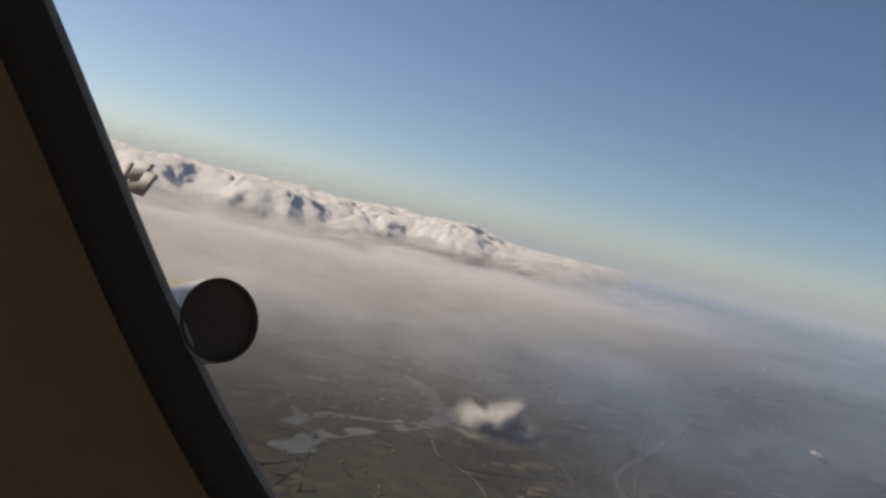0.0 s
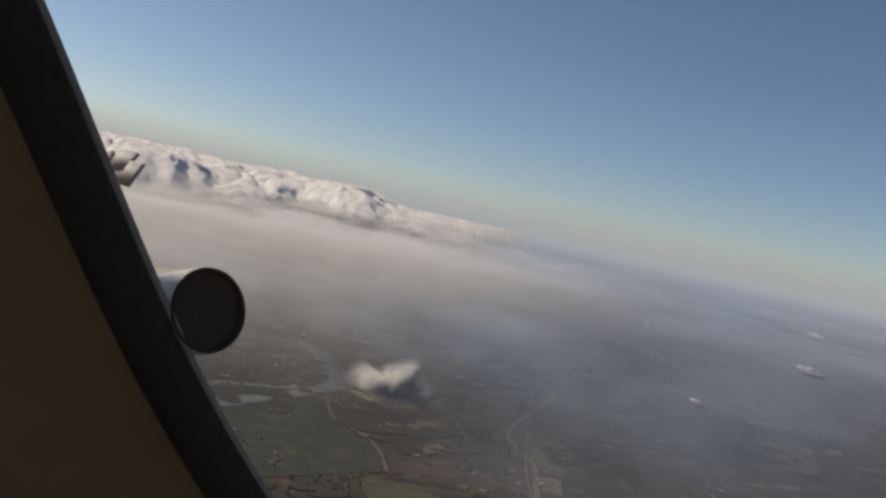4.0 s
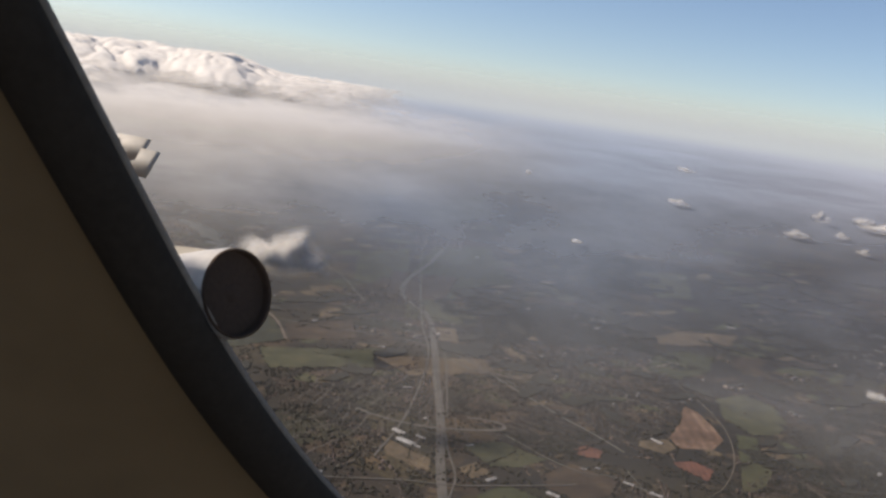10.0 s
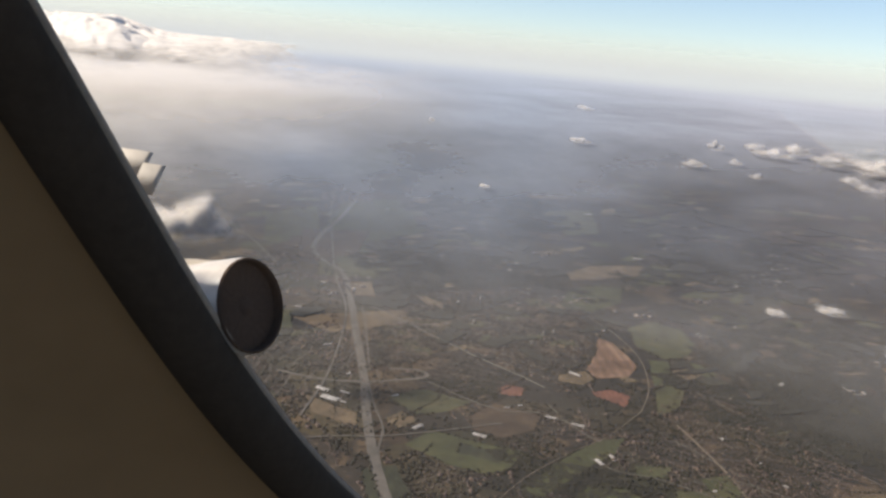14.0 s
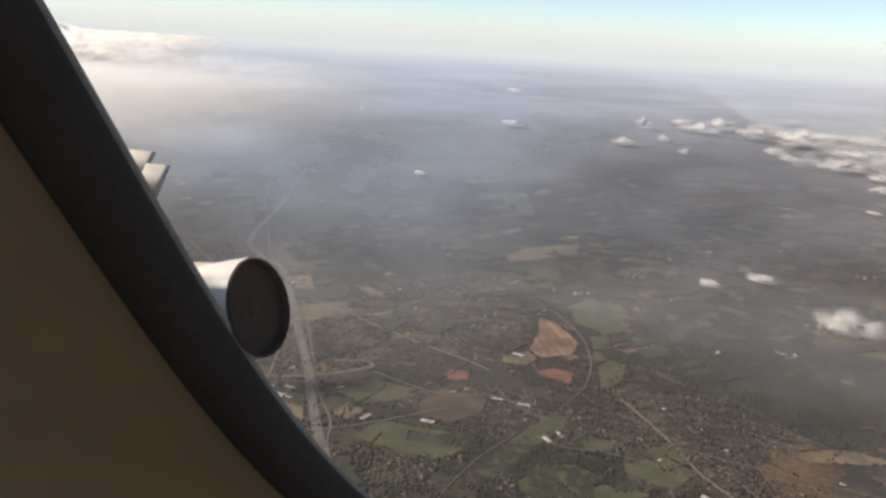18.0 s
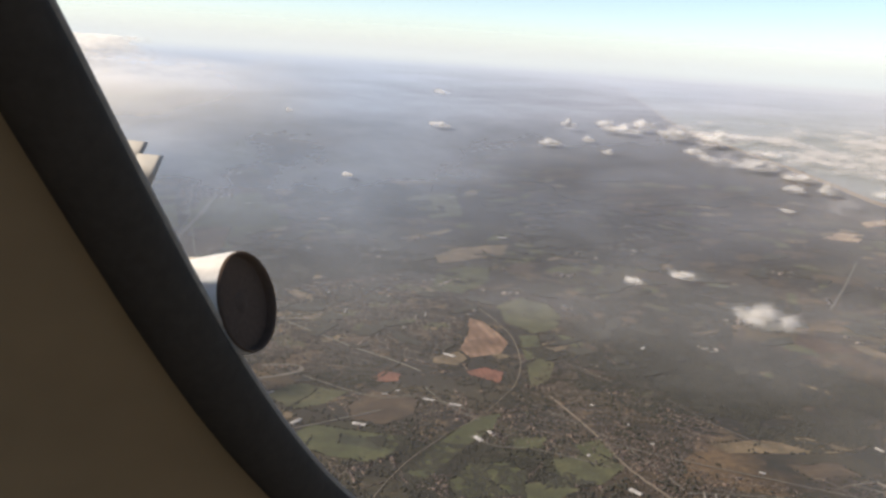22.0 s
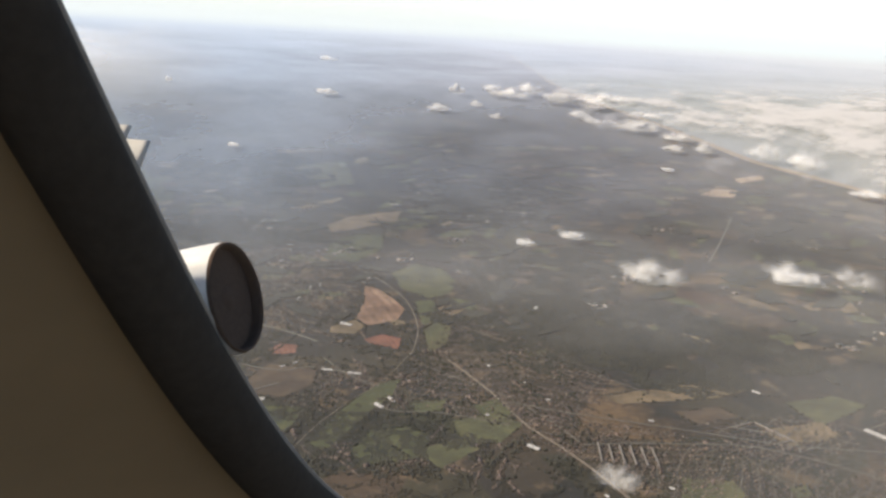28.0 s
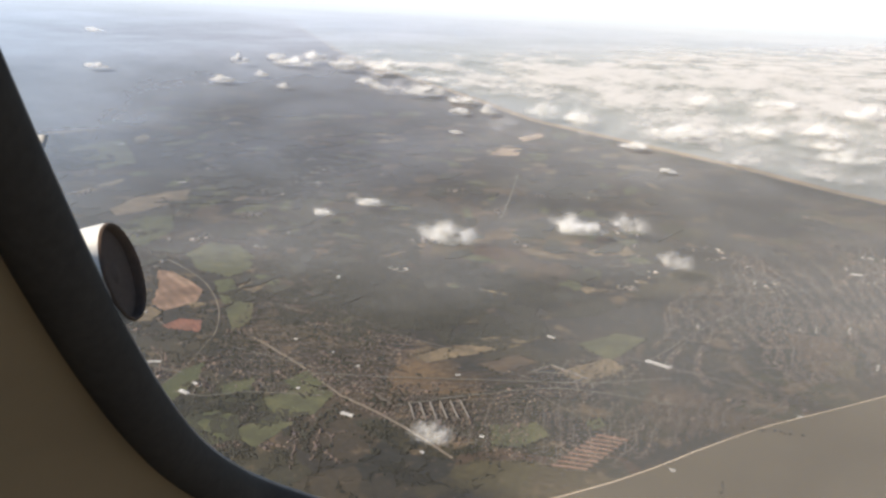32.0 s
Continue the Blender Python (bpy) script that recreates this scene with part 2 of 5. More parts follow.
    l.new(clear.outputs[0], last.inputs[1])
    l.new(mix.outputs[0], last.inputs[2])
    l.new(last.outputs[0], out.inputs[0])
    return m


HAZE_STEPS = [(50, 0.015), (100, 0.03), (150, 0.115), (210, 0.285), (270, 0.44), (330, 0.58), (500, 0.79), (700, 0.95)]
HAZE_TONES = [(0.25, (0.90, 0.87, 0.82)), (0.46, (0.82, 0.81, 0.79)), (0.57, (0.45, 0.525, 0.64)), (0.70, (0.45, 0.525, 0.64)), (0.85, (0.50, 0.525, 0.60)), (0.95, (0.56, 0.55, 0.545))]  # airlight painted by bearing: white under the clouds sunward, bluer away from them

LAND = land_material()
PASTURE = field_material("pasture", (0.040, 0.044, 0.015), (0.066, 0.064, 0.026), 20)
PASTURE_DULL = field_material("dull_pasture", (0.050, 0.051, 0.020), (0.082, 0.074, 0.031), 65)
MARSH = field_material("salt_marsh", (0.020, 0.024, 0.011), (0.048, 0.046, 0.022), 30, 0.6)
STUBBLE = field_material("stubble", (0.105, 0.075, 0.042), (0.175, 0.128, 0.072), 40)
PLOUGH = field_material("ploughland", (0.045, 0.029, 0.017), (0.077, 0.050, 0.028), 110)
ORANGE = field_material("orange_soil", (0.15, 0.085, 0.052), (0.235, 0.15, 0.098), 15, 0.5)
RED_SOIL = field_material("red_soil", (0.125, 0.048, 0.030), (0.20, 0.075, 0.046), 15, 1.0)
SAND = field_material("pale_sand", (0.36, 0.26, 0.17), (0.46, 0.36, 0.25), 80, 1.0)
BEACH = surface("beach_sand", (0.27, 0.205, 0.14), (0.40, 0.32, 0.23), 0.08, 0.9)
WATER = water_material("grey_river", (0.075, 0.094, 0.098), 0.25, 0.05)
MUD_WATER = water_material("muddy_water", (0.074, 0.060, 0.040), 0.9, 0.03)
MUD_WATER.node_tree.nodes["Principled BSDF"].inputs["Specular IOR Level"].default_value = 0.15
SEA = water_material("sea", (0.19, 0.215, 0.22), 0.35, 0.01)
ROAD = surface("road_concrete", (0.058, 0.053, 0.044), (0.107, 0.094, 0.079), 0.3, 0.85)
RAIL_BED = surface("railway_ballast", (0.077, 0.061, 0.046), (0.140, 0.111, 0.084), 0.5, 0.9)
HOUSE_WALL = surface("brick_and_render", (0.06, 0.043, 0.034), (0.135, 0.104, 0.084), 0.35, 0.9, island=True, vary=0.8, bright=1.7)
HOUSE_ROOF = surface("roof_tiles", (0.043, 0.028, 0.024), (0.091, 0.059, 0.046), 0.4, 0.7, island=True, vary=0.8, bright=2.1)
SHED_ROOF = surface("pale_sheet_roof", (0.20, 0.19, 0.175), (0.40, 0.385, 0.36), 0.7, 0.6)
BARN_ROOF = surface("barn_roofs", (0.07, 0.062, 0.054), (0.20, 0.185, 0.165), 0.2, 0.7, island=True, vary=0.9, bright=2.6)
SHED_WALL = surface("shed_cladding", (0.15, 0.14, 0.13), (0.25, 0.235, 0.215), 0.8, 0.7)
TREES = surface("bare_winter_trees", (0.012, 0.012, 0.008), (0.024, 0.022, 0.013), 0.25, 0.95, island=True, vary=0.4)


def bank_material():
    """Cumulus whose foot thins out into the mist."""
    m = cloud_material("cumulus_bank", 1.0, tone=(0.86, 0.82, 0.755), keep=0.55, through_light=0.15)
    nt = m.node_tree
    last = [x for x in nt.nodes if x.type == "MIX_SHADER" and x.outputs[0].is_linked and x.outputs[0].links[0].to_node.type == "OUTPUT_MATERIAL"][0]
    pos = nt.nodes.new("ShaderNodeNewGeometry").outputs["Position"]
    sep = nt.nodes.new("ShaderNodeSeparateXYZ")
    nt.links.new(pos, sep.inputs[0])
    foot = nt.nodes.new("ShaderNodeMapRange")
    foot.interpolation_type = "SMOOTHSTEP"
    ragged = noise_node(nt, 0.09, 5, 0.6, pos)
    nt.links.new(maths(nt, "ADD", sep.outputs[2], maths(nt, "MULTIPLY", maths(nt, "SUBTRACT", ragged, 0.5), 14.0)), foot.inputs[0])
    foot.inputs[1].default_value, foot.inputs[2].default_value = 43.0, 54.0
    fade = smooth_step(nt, maths(nt, "DIVIDE", sep.outputs[0], sep.outputs[1]), 0.20, 0.0, 0.15, 1.0)
    nt.links.new(maths(nt, "MULTIPLY", foot.outputs[0], fade), last.inputs[0])
    return m


BANK = bank_material()
SHELLS = [cloud_material("cloud_shell", 0.11 + 0.045 * k, 1.4, 2.6, tone=(0.98, 0.95, 0.90), keep=0.1, through_light=0.35, own=True, cut=0.36 - 0.05 * k) for k in range(7)]  # from the wispy outside in
THIN_SHELLS = [cloud_material("thin_cloud_shell", 0.06 + 0.022 * k, 1.3, 2.4, tone=(0.98, 0.96, 0.93), keep=0.1, through_light=0.22, own=True, cut=0.44 - 0.03 * k) for k in range(7)]
FAINT_SHELLS = [cloud_material("faint_cloud_shell", 0.03 + 0.012 * k, 1.3, 2.2, tone=(0.96, 0.93, 0.89), keep=0.1, through_light=0.22, own=True, cut=0.44 - 0.03 * k) for k in range(7)]
VEIL = cloud_material("cloud_veil", 0.22, 2.0, 0.10, keep=0.3)


def layer_material():
    """Cloud sheet that is torn where its cover runs out."""
    m = cloud_material("cloud_layer", 1.0, tone=(0.70, 0.665, 0.63), keep=0.1)
    nt = m.node_tree
    last = [x for x in nt.nodes if x.type == "MIX_SHADER" and x.outputs[0].is_linked and x.outputs[0].links[0].to_node.type == "OUTPUT_MATERIAL"][0]
    cover = nt.nodes.new("ShaderNodeAttribute")
    cover.attribute_name = "cover"
    torn = maths(nt, "ADD", noise_node(nt, 0.07, 7, 0.62), maths(nt, "MULTIPLY", cover.outputs["Fac"], 0.17))
    nt.links.new(maths(nt, "MULTIPLY", smooth_step(nt, torn, 0.43, 0.76), 0.85), last.inputs[0])
    return m


LAYER = layer_material()


def curtain_material():
    """Mist before the foot of the clouds: thick low down, gone at their heads."""
    m = cloud_material("bank_mist", 1.0, tone=(0.82, 0.79, 0.74), keep=0.0, through_light=0.3)
    nt = m.node_tree
    last = [x for x in nt.nodes if x.type == "MIX_SHADER" and x.outputs[0].is_linked and x.outputs[0].links[0].to_node.type == "OUTPUT_MATERIAL"][0]
    pos = nt.nodes.new("ShaderNodeNewGeometry").outputs["Position"]
    sep = nt.nodes.new("ShaderNodeSeparateXYZ")
    nt.links.new(pos, sep.inputs[0])
    billow = maths(nt, "MULTIPLY", maths(nt, "SUBTRACT", noise_node(nt, 0.035, 4, 0.6, pos), 0.5), 14.0)
    high = maths(nt, "ADD", sep.outputs[2], billow)
    a = smooth_step(nt, high, 43.0, 56.0, 0.9, 0.0)
    a = maths(nt, "MULTIPLY", a, smooth_step(nt, maths(nt, "ADD", sep.outputs[2], maths(nt, "MULTIPLY", billow, 0.5)), 26.0, 50.0))
    nt.links.new(maths(nt, "MULTIPLY", a, smooth_step(nt, maths(nt, "DIVIDE", sep.outputs[0], sep.outputs[1]), 0.42, 0.02)), last.inputs[0])
    return m


CURTAIN = curtain_material()
STREET = surface("street_asphalt", (0.056, 0.047, 0.040), (0.098, 0.082, 0.068), 0.4, 0.9)
HAZE_SHEET = haze_material()
COWL = surface("painted_cowling", (0.46, 0.43, 0.385), (0.52, 0.485, 0.435), 6, 0.36)


def glare_material():
    """Window glare painted on the acrylic: a faint even veil, browner low down towards the tail end."""
    m = cloud_material("window_glare", 0.012, tone=(0.62, 0.47, 0.35), keep=0.0, through_light=0.5)
    nt = m.node_tree
    last = [x for x in nt.nodes if x.type == "MIX_SHADER" and x.outputs[0].is_linked and x.outputs[0].links[0].to_node.type == "OUTPUT_MATERIAL"][0]
    way = nt.nodes.new("ShaderNodeVectorMath")
    way.operation = "SUBTRACT"
    nt.links.new(nt.nodes.new("ShaderNodeNewGeometry").outputs["Position"], way.inputs[0])
    way.inputs[1].default_value = (0.0, -0.1, 60.0)
    unit = nt.nodes.new("ShaderNodeVectorMath")
    unit.operation = "NORMALIZE"
    nt.links.new(way.outputs[0], unit.inputs[0])
    sep = nt.nodes.new("ShaderNodeSeparateXYZ")
    nt.links.new(unit.outputs[0], sep.inputs[0])
    low = smooth_step(nt, sep.outputs[2], -0.22, -0.55)
    aft = smooth_step(nt, sep.outputs[0], 0.55, 0.85)
    glare = noise_node(nt, 2.5, 3, 0.5)
    a = maths(nt, "MULTIPLY_ADD", maths(nt, "MULTIPLY", low, aft), maths(nt, "MULTIPLY", glare, 0.5), False, 0.012)
    nt.links.new(a, last.inputs[0])
    return m


GLARE = glare_material()
# lip, duct, spinner and blades share one even dark brown
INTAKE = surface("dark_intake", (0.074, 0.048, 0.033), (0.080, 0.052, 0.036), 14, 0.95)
BLADE = surface("dark_fan_blade", (0.074, 0.048, 0.033), (0.080, 0.052, 0.036), 20, 0.95)
WING = surface("wing_paint", (0.40, 0.375, 0.33), (0.46, 0.43, 0.38), 5, 0.65)
GASKET = surface("black_window_seal", (0.040, 0.031, 0.023), (0.049, 0.038, 0.028), 9, 0.95)
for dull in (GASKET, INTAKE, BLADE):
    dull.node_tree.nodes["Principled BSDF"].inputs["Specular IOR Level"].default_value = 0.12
# paler colour for a thin strip: the seal's lit rim, painted
SEAL_GLOW = surface("seal_edge_glow", (0.21, 0.172, 0.13), (0.26, 0.215, 0.165), 12, 0.9)
PANEL = surface("beige_cabin_panel", (0.222, 0.142, 0.068), (0.234, 0.150, 0.073), 3, 0.75, fine=4)

# ---- building helpers ----
def mesh_of(name, verts, faces, mats, index=None, smooth=False):
    me = bpy.data.meshes.new(name)
    me.from_pydata([tuple(v) for v in verts], [], [tuple(f) for f in faces])
    for m in mats:
        me.materials.append(m)
    if index is not None:
        me.polygons.foreach_set("material_index", np.asarray(index, dtype=np.int32))
    if smooth:
        me.polygons.foreach_set("use_smooth", np.ones(len(me.polygons), dtype=bool))
    me.update()
    return me


def fast_mesh(name, verts, tris, mats, index=None, smooth=False):
    """A mesh from numpy arrays of corners and triangles."""
    me = bpy.data.meshes.new(name)
    me.vertices.add(len(verts))
    me.vertices.foreach_set("co", np.asarray(verts, dtype=np.float32).ravel())
    me.loops.add(len(tris) * 3)
    me.loops.foreach_set("vertex_index", np.asarray(tris, dtype=np.int32).ravel())
    me.polygons.add(len(tris))
    me.polygons.foreach_set("loop_start", np.arange(len(tris), dtype=np.int32) * 3)
    for m in mats:
        me.materials.append(m)
    if index is not None:
        me.polygons.foreach_set("material_index", np.asarray(index, dtype=np.int32))
    if smooth:
        me.polygons.foreach_set("use_smooth", np.ones(len(tris), dtype=bool))
    me.update(calc_edges=True)
    return me


def part(name, me, parent, label=""):
    ob = new(name, me)
    ob.parent = parent
    if label:
        tagged(ob, label)
    return ob


def ico(level):
    bm = bmesh.new()
    bmesh.ops.create_icosphere(bm, subdivisions=level, radius=1)
    v = np.array([p.co[:] for p in bm.verts])
    f = np.array([[p.index for p in face.verts] for face in bm.faces])
    bm.free()
    return v, f


ICO = {k: ico(k) for k in (1, 2, 3, 4)}


def inside(poly, x, y):
    hit = False
    for (x0, y0), (x1, y1) in zip(poly, poly[1:] + poly[:1]):
        if (y0 > y) != (y1 > y) and x < (x1 - x0) * (y - y0) / (y1 - y0) + x0:
            hit = not hit
    return hit


def rough_edge(poly, step, amount, seed):
    """The outline with points in between, shaken a little."""
    out, rng = [], random.Random(seed)
    for (x0, y0), (x1, y1) in zip(poly, poly[1:] + poly[:1]):
        k = max(1, int(math.hypot(x1 - x0, y1 - y0) / step))
        for i in range(k):
            f = i / k
            out.append((x0 + (x1 - x0) * f + rng.uniform(-amount, amount), y0 + (y1 - y0) * f + rng.uniform(-amount, amount)))
    return out


def sheet(name, poly, z, mat, thick=0.03):
    """A flat piece of land with a low rim down to the ground."""
    k = len(poly)
    verts = [(x, y, z) for x, y in poly] + [(x, y, z - thick) for x, y in poly]
    faces = [tuple(range(k))] + [(i, i + k, (i + 1) % k + k, (i + 1) % k) for i in range(k)]
    me = mesh_of(name, verts, faces, [mat])
    bm = bmesh.new()
    bm.from_mesh(me)
    bmesh.ops.recalc_face_normals(bm, faces=bm.faces)
    bmesh.ops.triangulate(bm, faces=[f for f in bm.faces if len(f.verts) > 4])
    bm.to_mesh(me)
    bm.free()
    return me


def spline(points, per=6):
    """Catmull-Rom through the points."""
    p = [Vector(q) for q in points]
    out = []
    for i in range(len(p) - 1):
        a, b, c, d = p[max(i - 1, 0)], p[i], p[i + 1], p[min(i + 2, len(p) - 1)]
        for j in range(per):
            f = j / per
            out.append(b + 0.5 * f * (c - a + f * (2 * a - 5 * b + 4 * c - d + f * (3 * (b - c) + d - a))))
    return out + [p[-1]]


WAYS = []  # middle lines of the roads, with their widths


def ribbon(name, points, width, z, mat, thick=0.03):
    line = spline([(*p, 0) for p in points], 8)
    WAYS.extend((a.x, a.y, b.x, b.y, width) for a, b in zip(line, line[1:]))
    verts, faces = [], []
    for i, p in enumerate(line):
        d = (line[min(i + 1, len(line) - 1)] - line[max(i - 1, 0)]).normalized()
        s = Vector((-d.y, d.x, 0)) * width / 2
        for q, h in ((p + s, z), (p - s, z), (p + s * 1.1, z - thick), (p - s * 1.1, z - thick)):
            verts.append((q.x, q.y, h))
    for i in range(len(line) - 1):
        a, b = 4 * i, 4 * i + 4
        faces += [(a, a + 1, b + 1, b), (a + 2, a, b, b + 2), (a + 1, a + 3, b + 3, b + 1)]
    return mesh_of(name, verts, faces, [mat])


def clumps(name, places, sizes, level, mat, flat=0.8, seed=1):
    """Many small uneven clumps in one mesh."""
    v, f = ICO[level]
    rng = np.random.default_rng(seed)
    k = len(places)
    vv = v[None] * (1 + rng.uniform(-0.28, 0.28, (k, len(v), 1)))
    vv = vv * sizes[:, None, None] * rng.uniform(0.8, 1.25, (k, 1, 3)) * np.array([1, 1, flat])
    vv = vv + places[:, None, :]
    ff = f[None] + (np.arange(k) * len(v))[:, None, None]
    return fast_mesh(name, vv.reshape(-1, 3), ff.reshape(-1, 3), [mat])


def scatter_in(poly, count, seed):
    rng = random.Random(seed)
    xs, ys = [p[0] for p in poly], [p[1] for p in poly]
    out = []
    for _ in range(count * 6):
        x, y = rng.uniform(min(xs), max(xs)), rng.uniform(min(ys), max(ys))
        if inside(poly, x, y):
            out.append((x, y))
            if len(out) == count:
                break
    return out


def area_of(poly):
    return abs(sum(a[0] * b[1] - b[0] * a[1] for a, b in zip(poly, poly[1:] + poly[:1]))) / 2


# ---- ground ----
def disc(name, rings, spokes, height, mat, smooth=False):
    verts, faces = [(0, 0, height(0))], []
    for r in rings:
        for k in range(spokes):
            a = 2 * math.pi * k / spokes
            verts.append((r * math.cos(a), r * math.sin(a), height(r)))
    for k in range(spokes):
        faces.append((0, 1 + k, 1 + (k + 1) % spokes))
    for i in range(len(rings) - 1):
        for k in range(spokes):
            a, b = 1 + i * spokes, 1 + (i + 1) * spokes
            faces.append((a + k, b + k, b + (k + 1) % spokes, a + (k + 1) % spokes))
    return mesh_of(name, verts, faces, [mat], smooth=smooth)


def haze_height(r):
    """Low over the near land, then up to the cloud tops, and at last into the sky."""
    def ease(a, b):
        f = min(1.0, max(0.0, (r - a) / (b - a)))
        return f * f * (3 - 2 * f)
    return 12.0 + 30.0 * ease(130, 330) + 8.0 * ease(330, 700) + 6.0 * ease(700, 1500) + (700.0 * ((r - 1500) / 2900.0) ** 1.8 if r > 1500 else 0.0)


RINGS = [40 * 1.06 ** i for i in range(85)]
RINGS = [r for r in RINGS if r < 4850] + [4850]
tagged(new("ground", disc("ground", RINGS, 96, lambda r: 0.0, LAND)), "brown and green winter countryside with a patchwork of plots", "ground", kind="structure")

COAST = [(1491.3, 1830.9), (1177.6, 1421.6), (896.2, 1034.0), (635.6, 680.3), (540.4, 520.3), (479.2, 412.6), (430.3, 331.4), (392.2, 269.9), (379.5, 233.6), (346.9, 133.5), (336.1, 108.6), (326.1, 84.7), (322.2, 70.7), (308.0, 45.0), (291.4, 13.8)]
line = [(p.x, p.y) for p in spline([(*q, 0) for q in COAST], 6)]
line = [(x + 6 * noise.noise((x * 0.03, y * 0.03, 0)), y + 6 * noise.noise((x * 0.03, y * 0.03, 7))) for x, y in line]
sea_edge = [(2400, 4000)] + line + [(240, -120), (240, -600), (4300, -600), (4300, 2000), (3600, 3200)]
tagged(new("sea", sheet("sea", sea_edge, 0.05, SEA)), "grey-blue sea beyond a sandy coast", "sea", kind="structure")
tagged(new("beach", ribbon("beach", [(x - 2, y) for x, y in COAST], 6.0, 0.09, BEACH)), "pale sandy beach along the sea", "beach", kind="structure")
SHORE = [(75.9, 52.0), (85.6, 48.2), (91.7, 45.9), (98.7, 43.8), (109.3, 41.1), (121.4, 37.5), (133.1, 32.8), (148.1, 26.8), (168.0, 19.4), (207.6, 6.2)]
shore = [(p.x, p.y) for p in spline([(*q, 0) for q in SHORE], 5)]
tagged(new("river_mouth", sheet("river_mouth", shore + [(209.5, -60), (40, -60), (50, 44)], 0.05, MUD_WATER)), "brown muddy water along a low shore", "water", kind="structure")
tagged(new("foreshore", ribbon("foreshore", SHORE, 0.22, 0.08, BEACH)), "pale foreshore beside muddy water", "beach", kind="structure")
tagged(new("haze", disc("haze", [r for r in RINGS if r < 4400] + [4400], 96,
                        haze_height, HAZE_SHEET, True)),
       "thin sheet painted as grey distance haze over the land", "mist", kind="structure")

def coast_at(y):
    for (x0, y0), (x1, y1) in zip(COAST, COAST[1:]):
        if y1 <= y <= y0:
            return x1 + (x0 - x1) * (y - y1) / (y0 - y1)
    return COAST[-1][0] if y < COAST[-1][1] else COAST[0][0] + (y - COAST[0][1]) * 0.7


# ---- fields, roads and water ----
def field(poly, mat, label, seed):
    edge = rough_edge(poly, 3.0, 0.22, seed)
    ob = new("field", sheet("field", edge, 0.04 + 0.004 * (seed % 7), mat))
    return tagged(ob, label, "field", kind="structure")


field([(68.6, 330.0), (92.9, 338.2), (86.8, 274.3), (75.5, 266.3), (63.1, 255.1), (58.2, 240.5), (48.8, 233.4), (41.3, 239.2), (44.0, 257.2), (56.1, 291.4)], PASTURE, "wide green valley pasture between woods", 0)
field([(41.4, 232.5), (57.2, 237.1), (61.7, 225.1), (58.3, 214.6), (47.6, 216.2), (40.7, 220.1)], PASTURE_DULL, "dull olive pasture field beside a road", 1)
field([(44.7, 210.9), (52.5, 210.9), (51.1, 198.2), (45.4, 199.2)], STUBBLE, "pale tan stubble field with darker hedge lines", 2)
field([(107.3, 204.2), (118.7, 208.6), (124.7, 204.6), (116.2, 191.2), (103.2, 182.8), (97.3, 188.9)], PASTURE, "green pasture field near the town", 3)
field([(107.0, 171.1), (116.9, 175.5), (120.8, 168.6), (118.0, 159.3), (111.7, 151.6), (104.0, 150.1), (102.2, 159.1)], PASTURE_DULL, "dull olive pasture field among dark woods", 4)
field([(100.3, 150.1), (104.4, 148.5), (98.7, 137.2), (93.0, 135.9)], PASTURE, "green pasture field bordered by dark hedges", 5)
field([(91.8, 134.0), (97.0, 136.7), (98.2, 132.6), (92.0, 125.2), (86.2, 123.3)], PASTURE_DULL, "dull olive pasture field beside a road", 6)
field([(115.2, 221.8), (128.3, 230.2), (147.3, 230.9), (138.6, 219.3), (123.8, 214.5), (112.3, 214.0)], STUBBLE, "pale tan stubble field with darker hedge lines", 7)
field([(123.1, 142.5), (129.1, 144.3), (120.9, 132.5), (115.8, 130.3), (117.1, 136.0)], STUBBLE, "pale tan stubble field near the town", 8)
field([(95.7, 164.4), (97.7, 161.1), (95.5, 146.4), (90.4, 141.6), (82.5, 140.8), (82.7, 145.3), (88.7, 153.2)], ORANGE, "bare orange earth field among dark woods", 9)
field([(76.0, 144.0), (82.3, 145.1), (82.1, 140.5), (78.5, 137.8), (74.3, 140.6)], STUBBLE, "pale tan stubble field bordered by dark hedges", 10)
field([(59.4, 137.3), (63.1, 139.7), (65.7, 137.1), (63.7, 134.1), (59.8, 134.7)], RED_SOIL, "reddish bare soil plot beside a road", 11)
field([(78.3, 134.3), (82.8, 135.4), (85.4, 131.6), (81.7, 127.0), (78.4, 131.7)], RED_SOIL, "reddish bare soil plot with darker hedge lines", 12)
field([(50.9, 126.7), (57.4, 131.7), (63.7, 125.1), (60.1, 120.0), (53.8, 117.4), (49.1, 121.2)], PLOUGH, "rough brown and olive field beside long sheds", 13)
field([(35.7, 126.9), (39.6, 129.8), (41.4, 126.0), (37.1, 123.0)], STUBBLE, "pale tan stubble field among dark woods", 14)
field([(24.0, 138.8), (31.5, 129.8), (30.2, 124.6), (24.1, 131.5)], STUBBLE, "pale tan stubble field bordered by dark hedges", 15)
field([(36.7, 117.6), (42.4, 122.0), (54.9, 112.5), (50.6, 107.4), (46.3, 106.6), (41.4, 110.5)], PASTURE, "green pasture field beside a road", 16)
field([(45.7, 116.6), (51.6, 112.3), (49.7, 109.7), (44.1, 113.9)], MARSH, "dark green marsh field with darker hedge lines", 17)
field([(49.3, 101.3), (61.6, 110.6), (70.2, 115.0), (75.0, 115.2), (69.7, 109.8), (61.9, 105.3), (52.2, 98.8)], PASTURE, "green pasture field near the town", 18)
field([(54.4, 96.6), (60.3, 100.6), (65.6, 99.5), (67.8, 95.1), (62.2, 90.0), (53.6, 92.3)], PASTURE, "green pasture field among dark woods", 19)
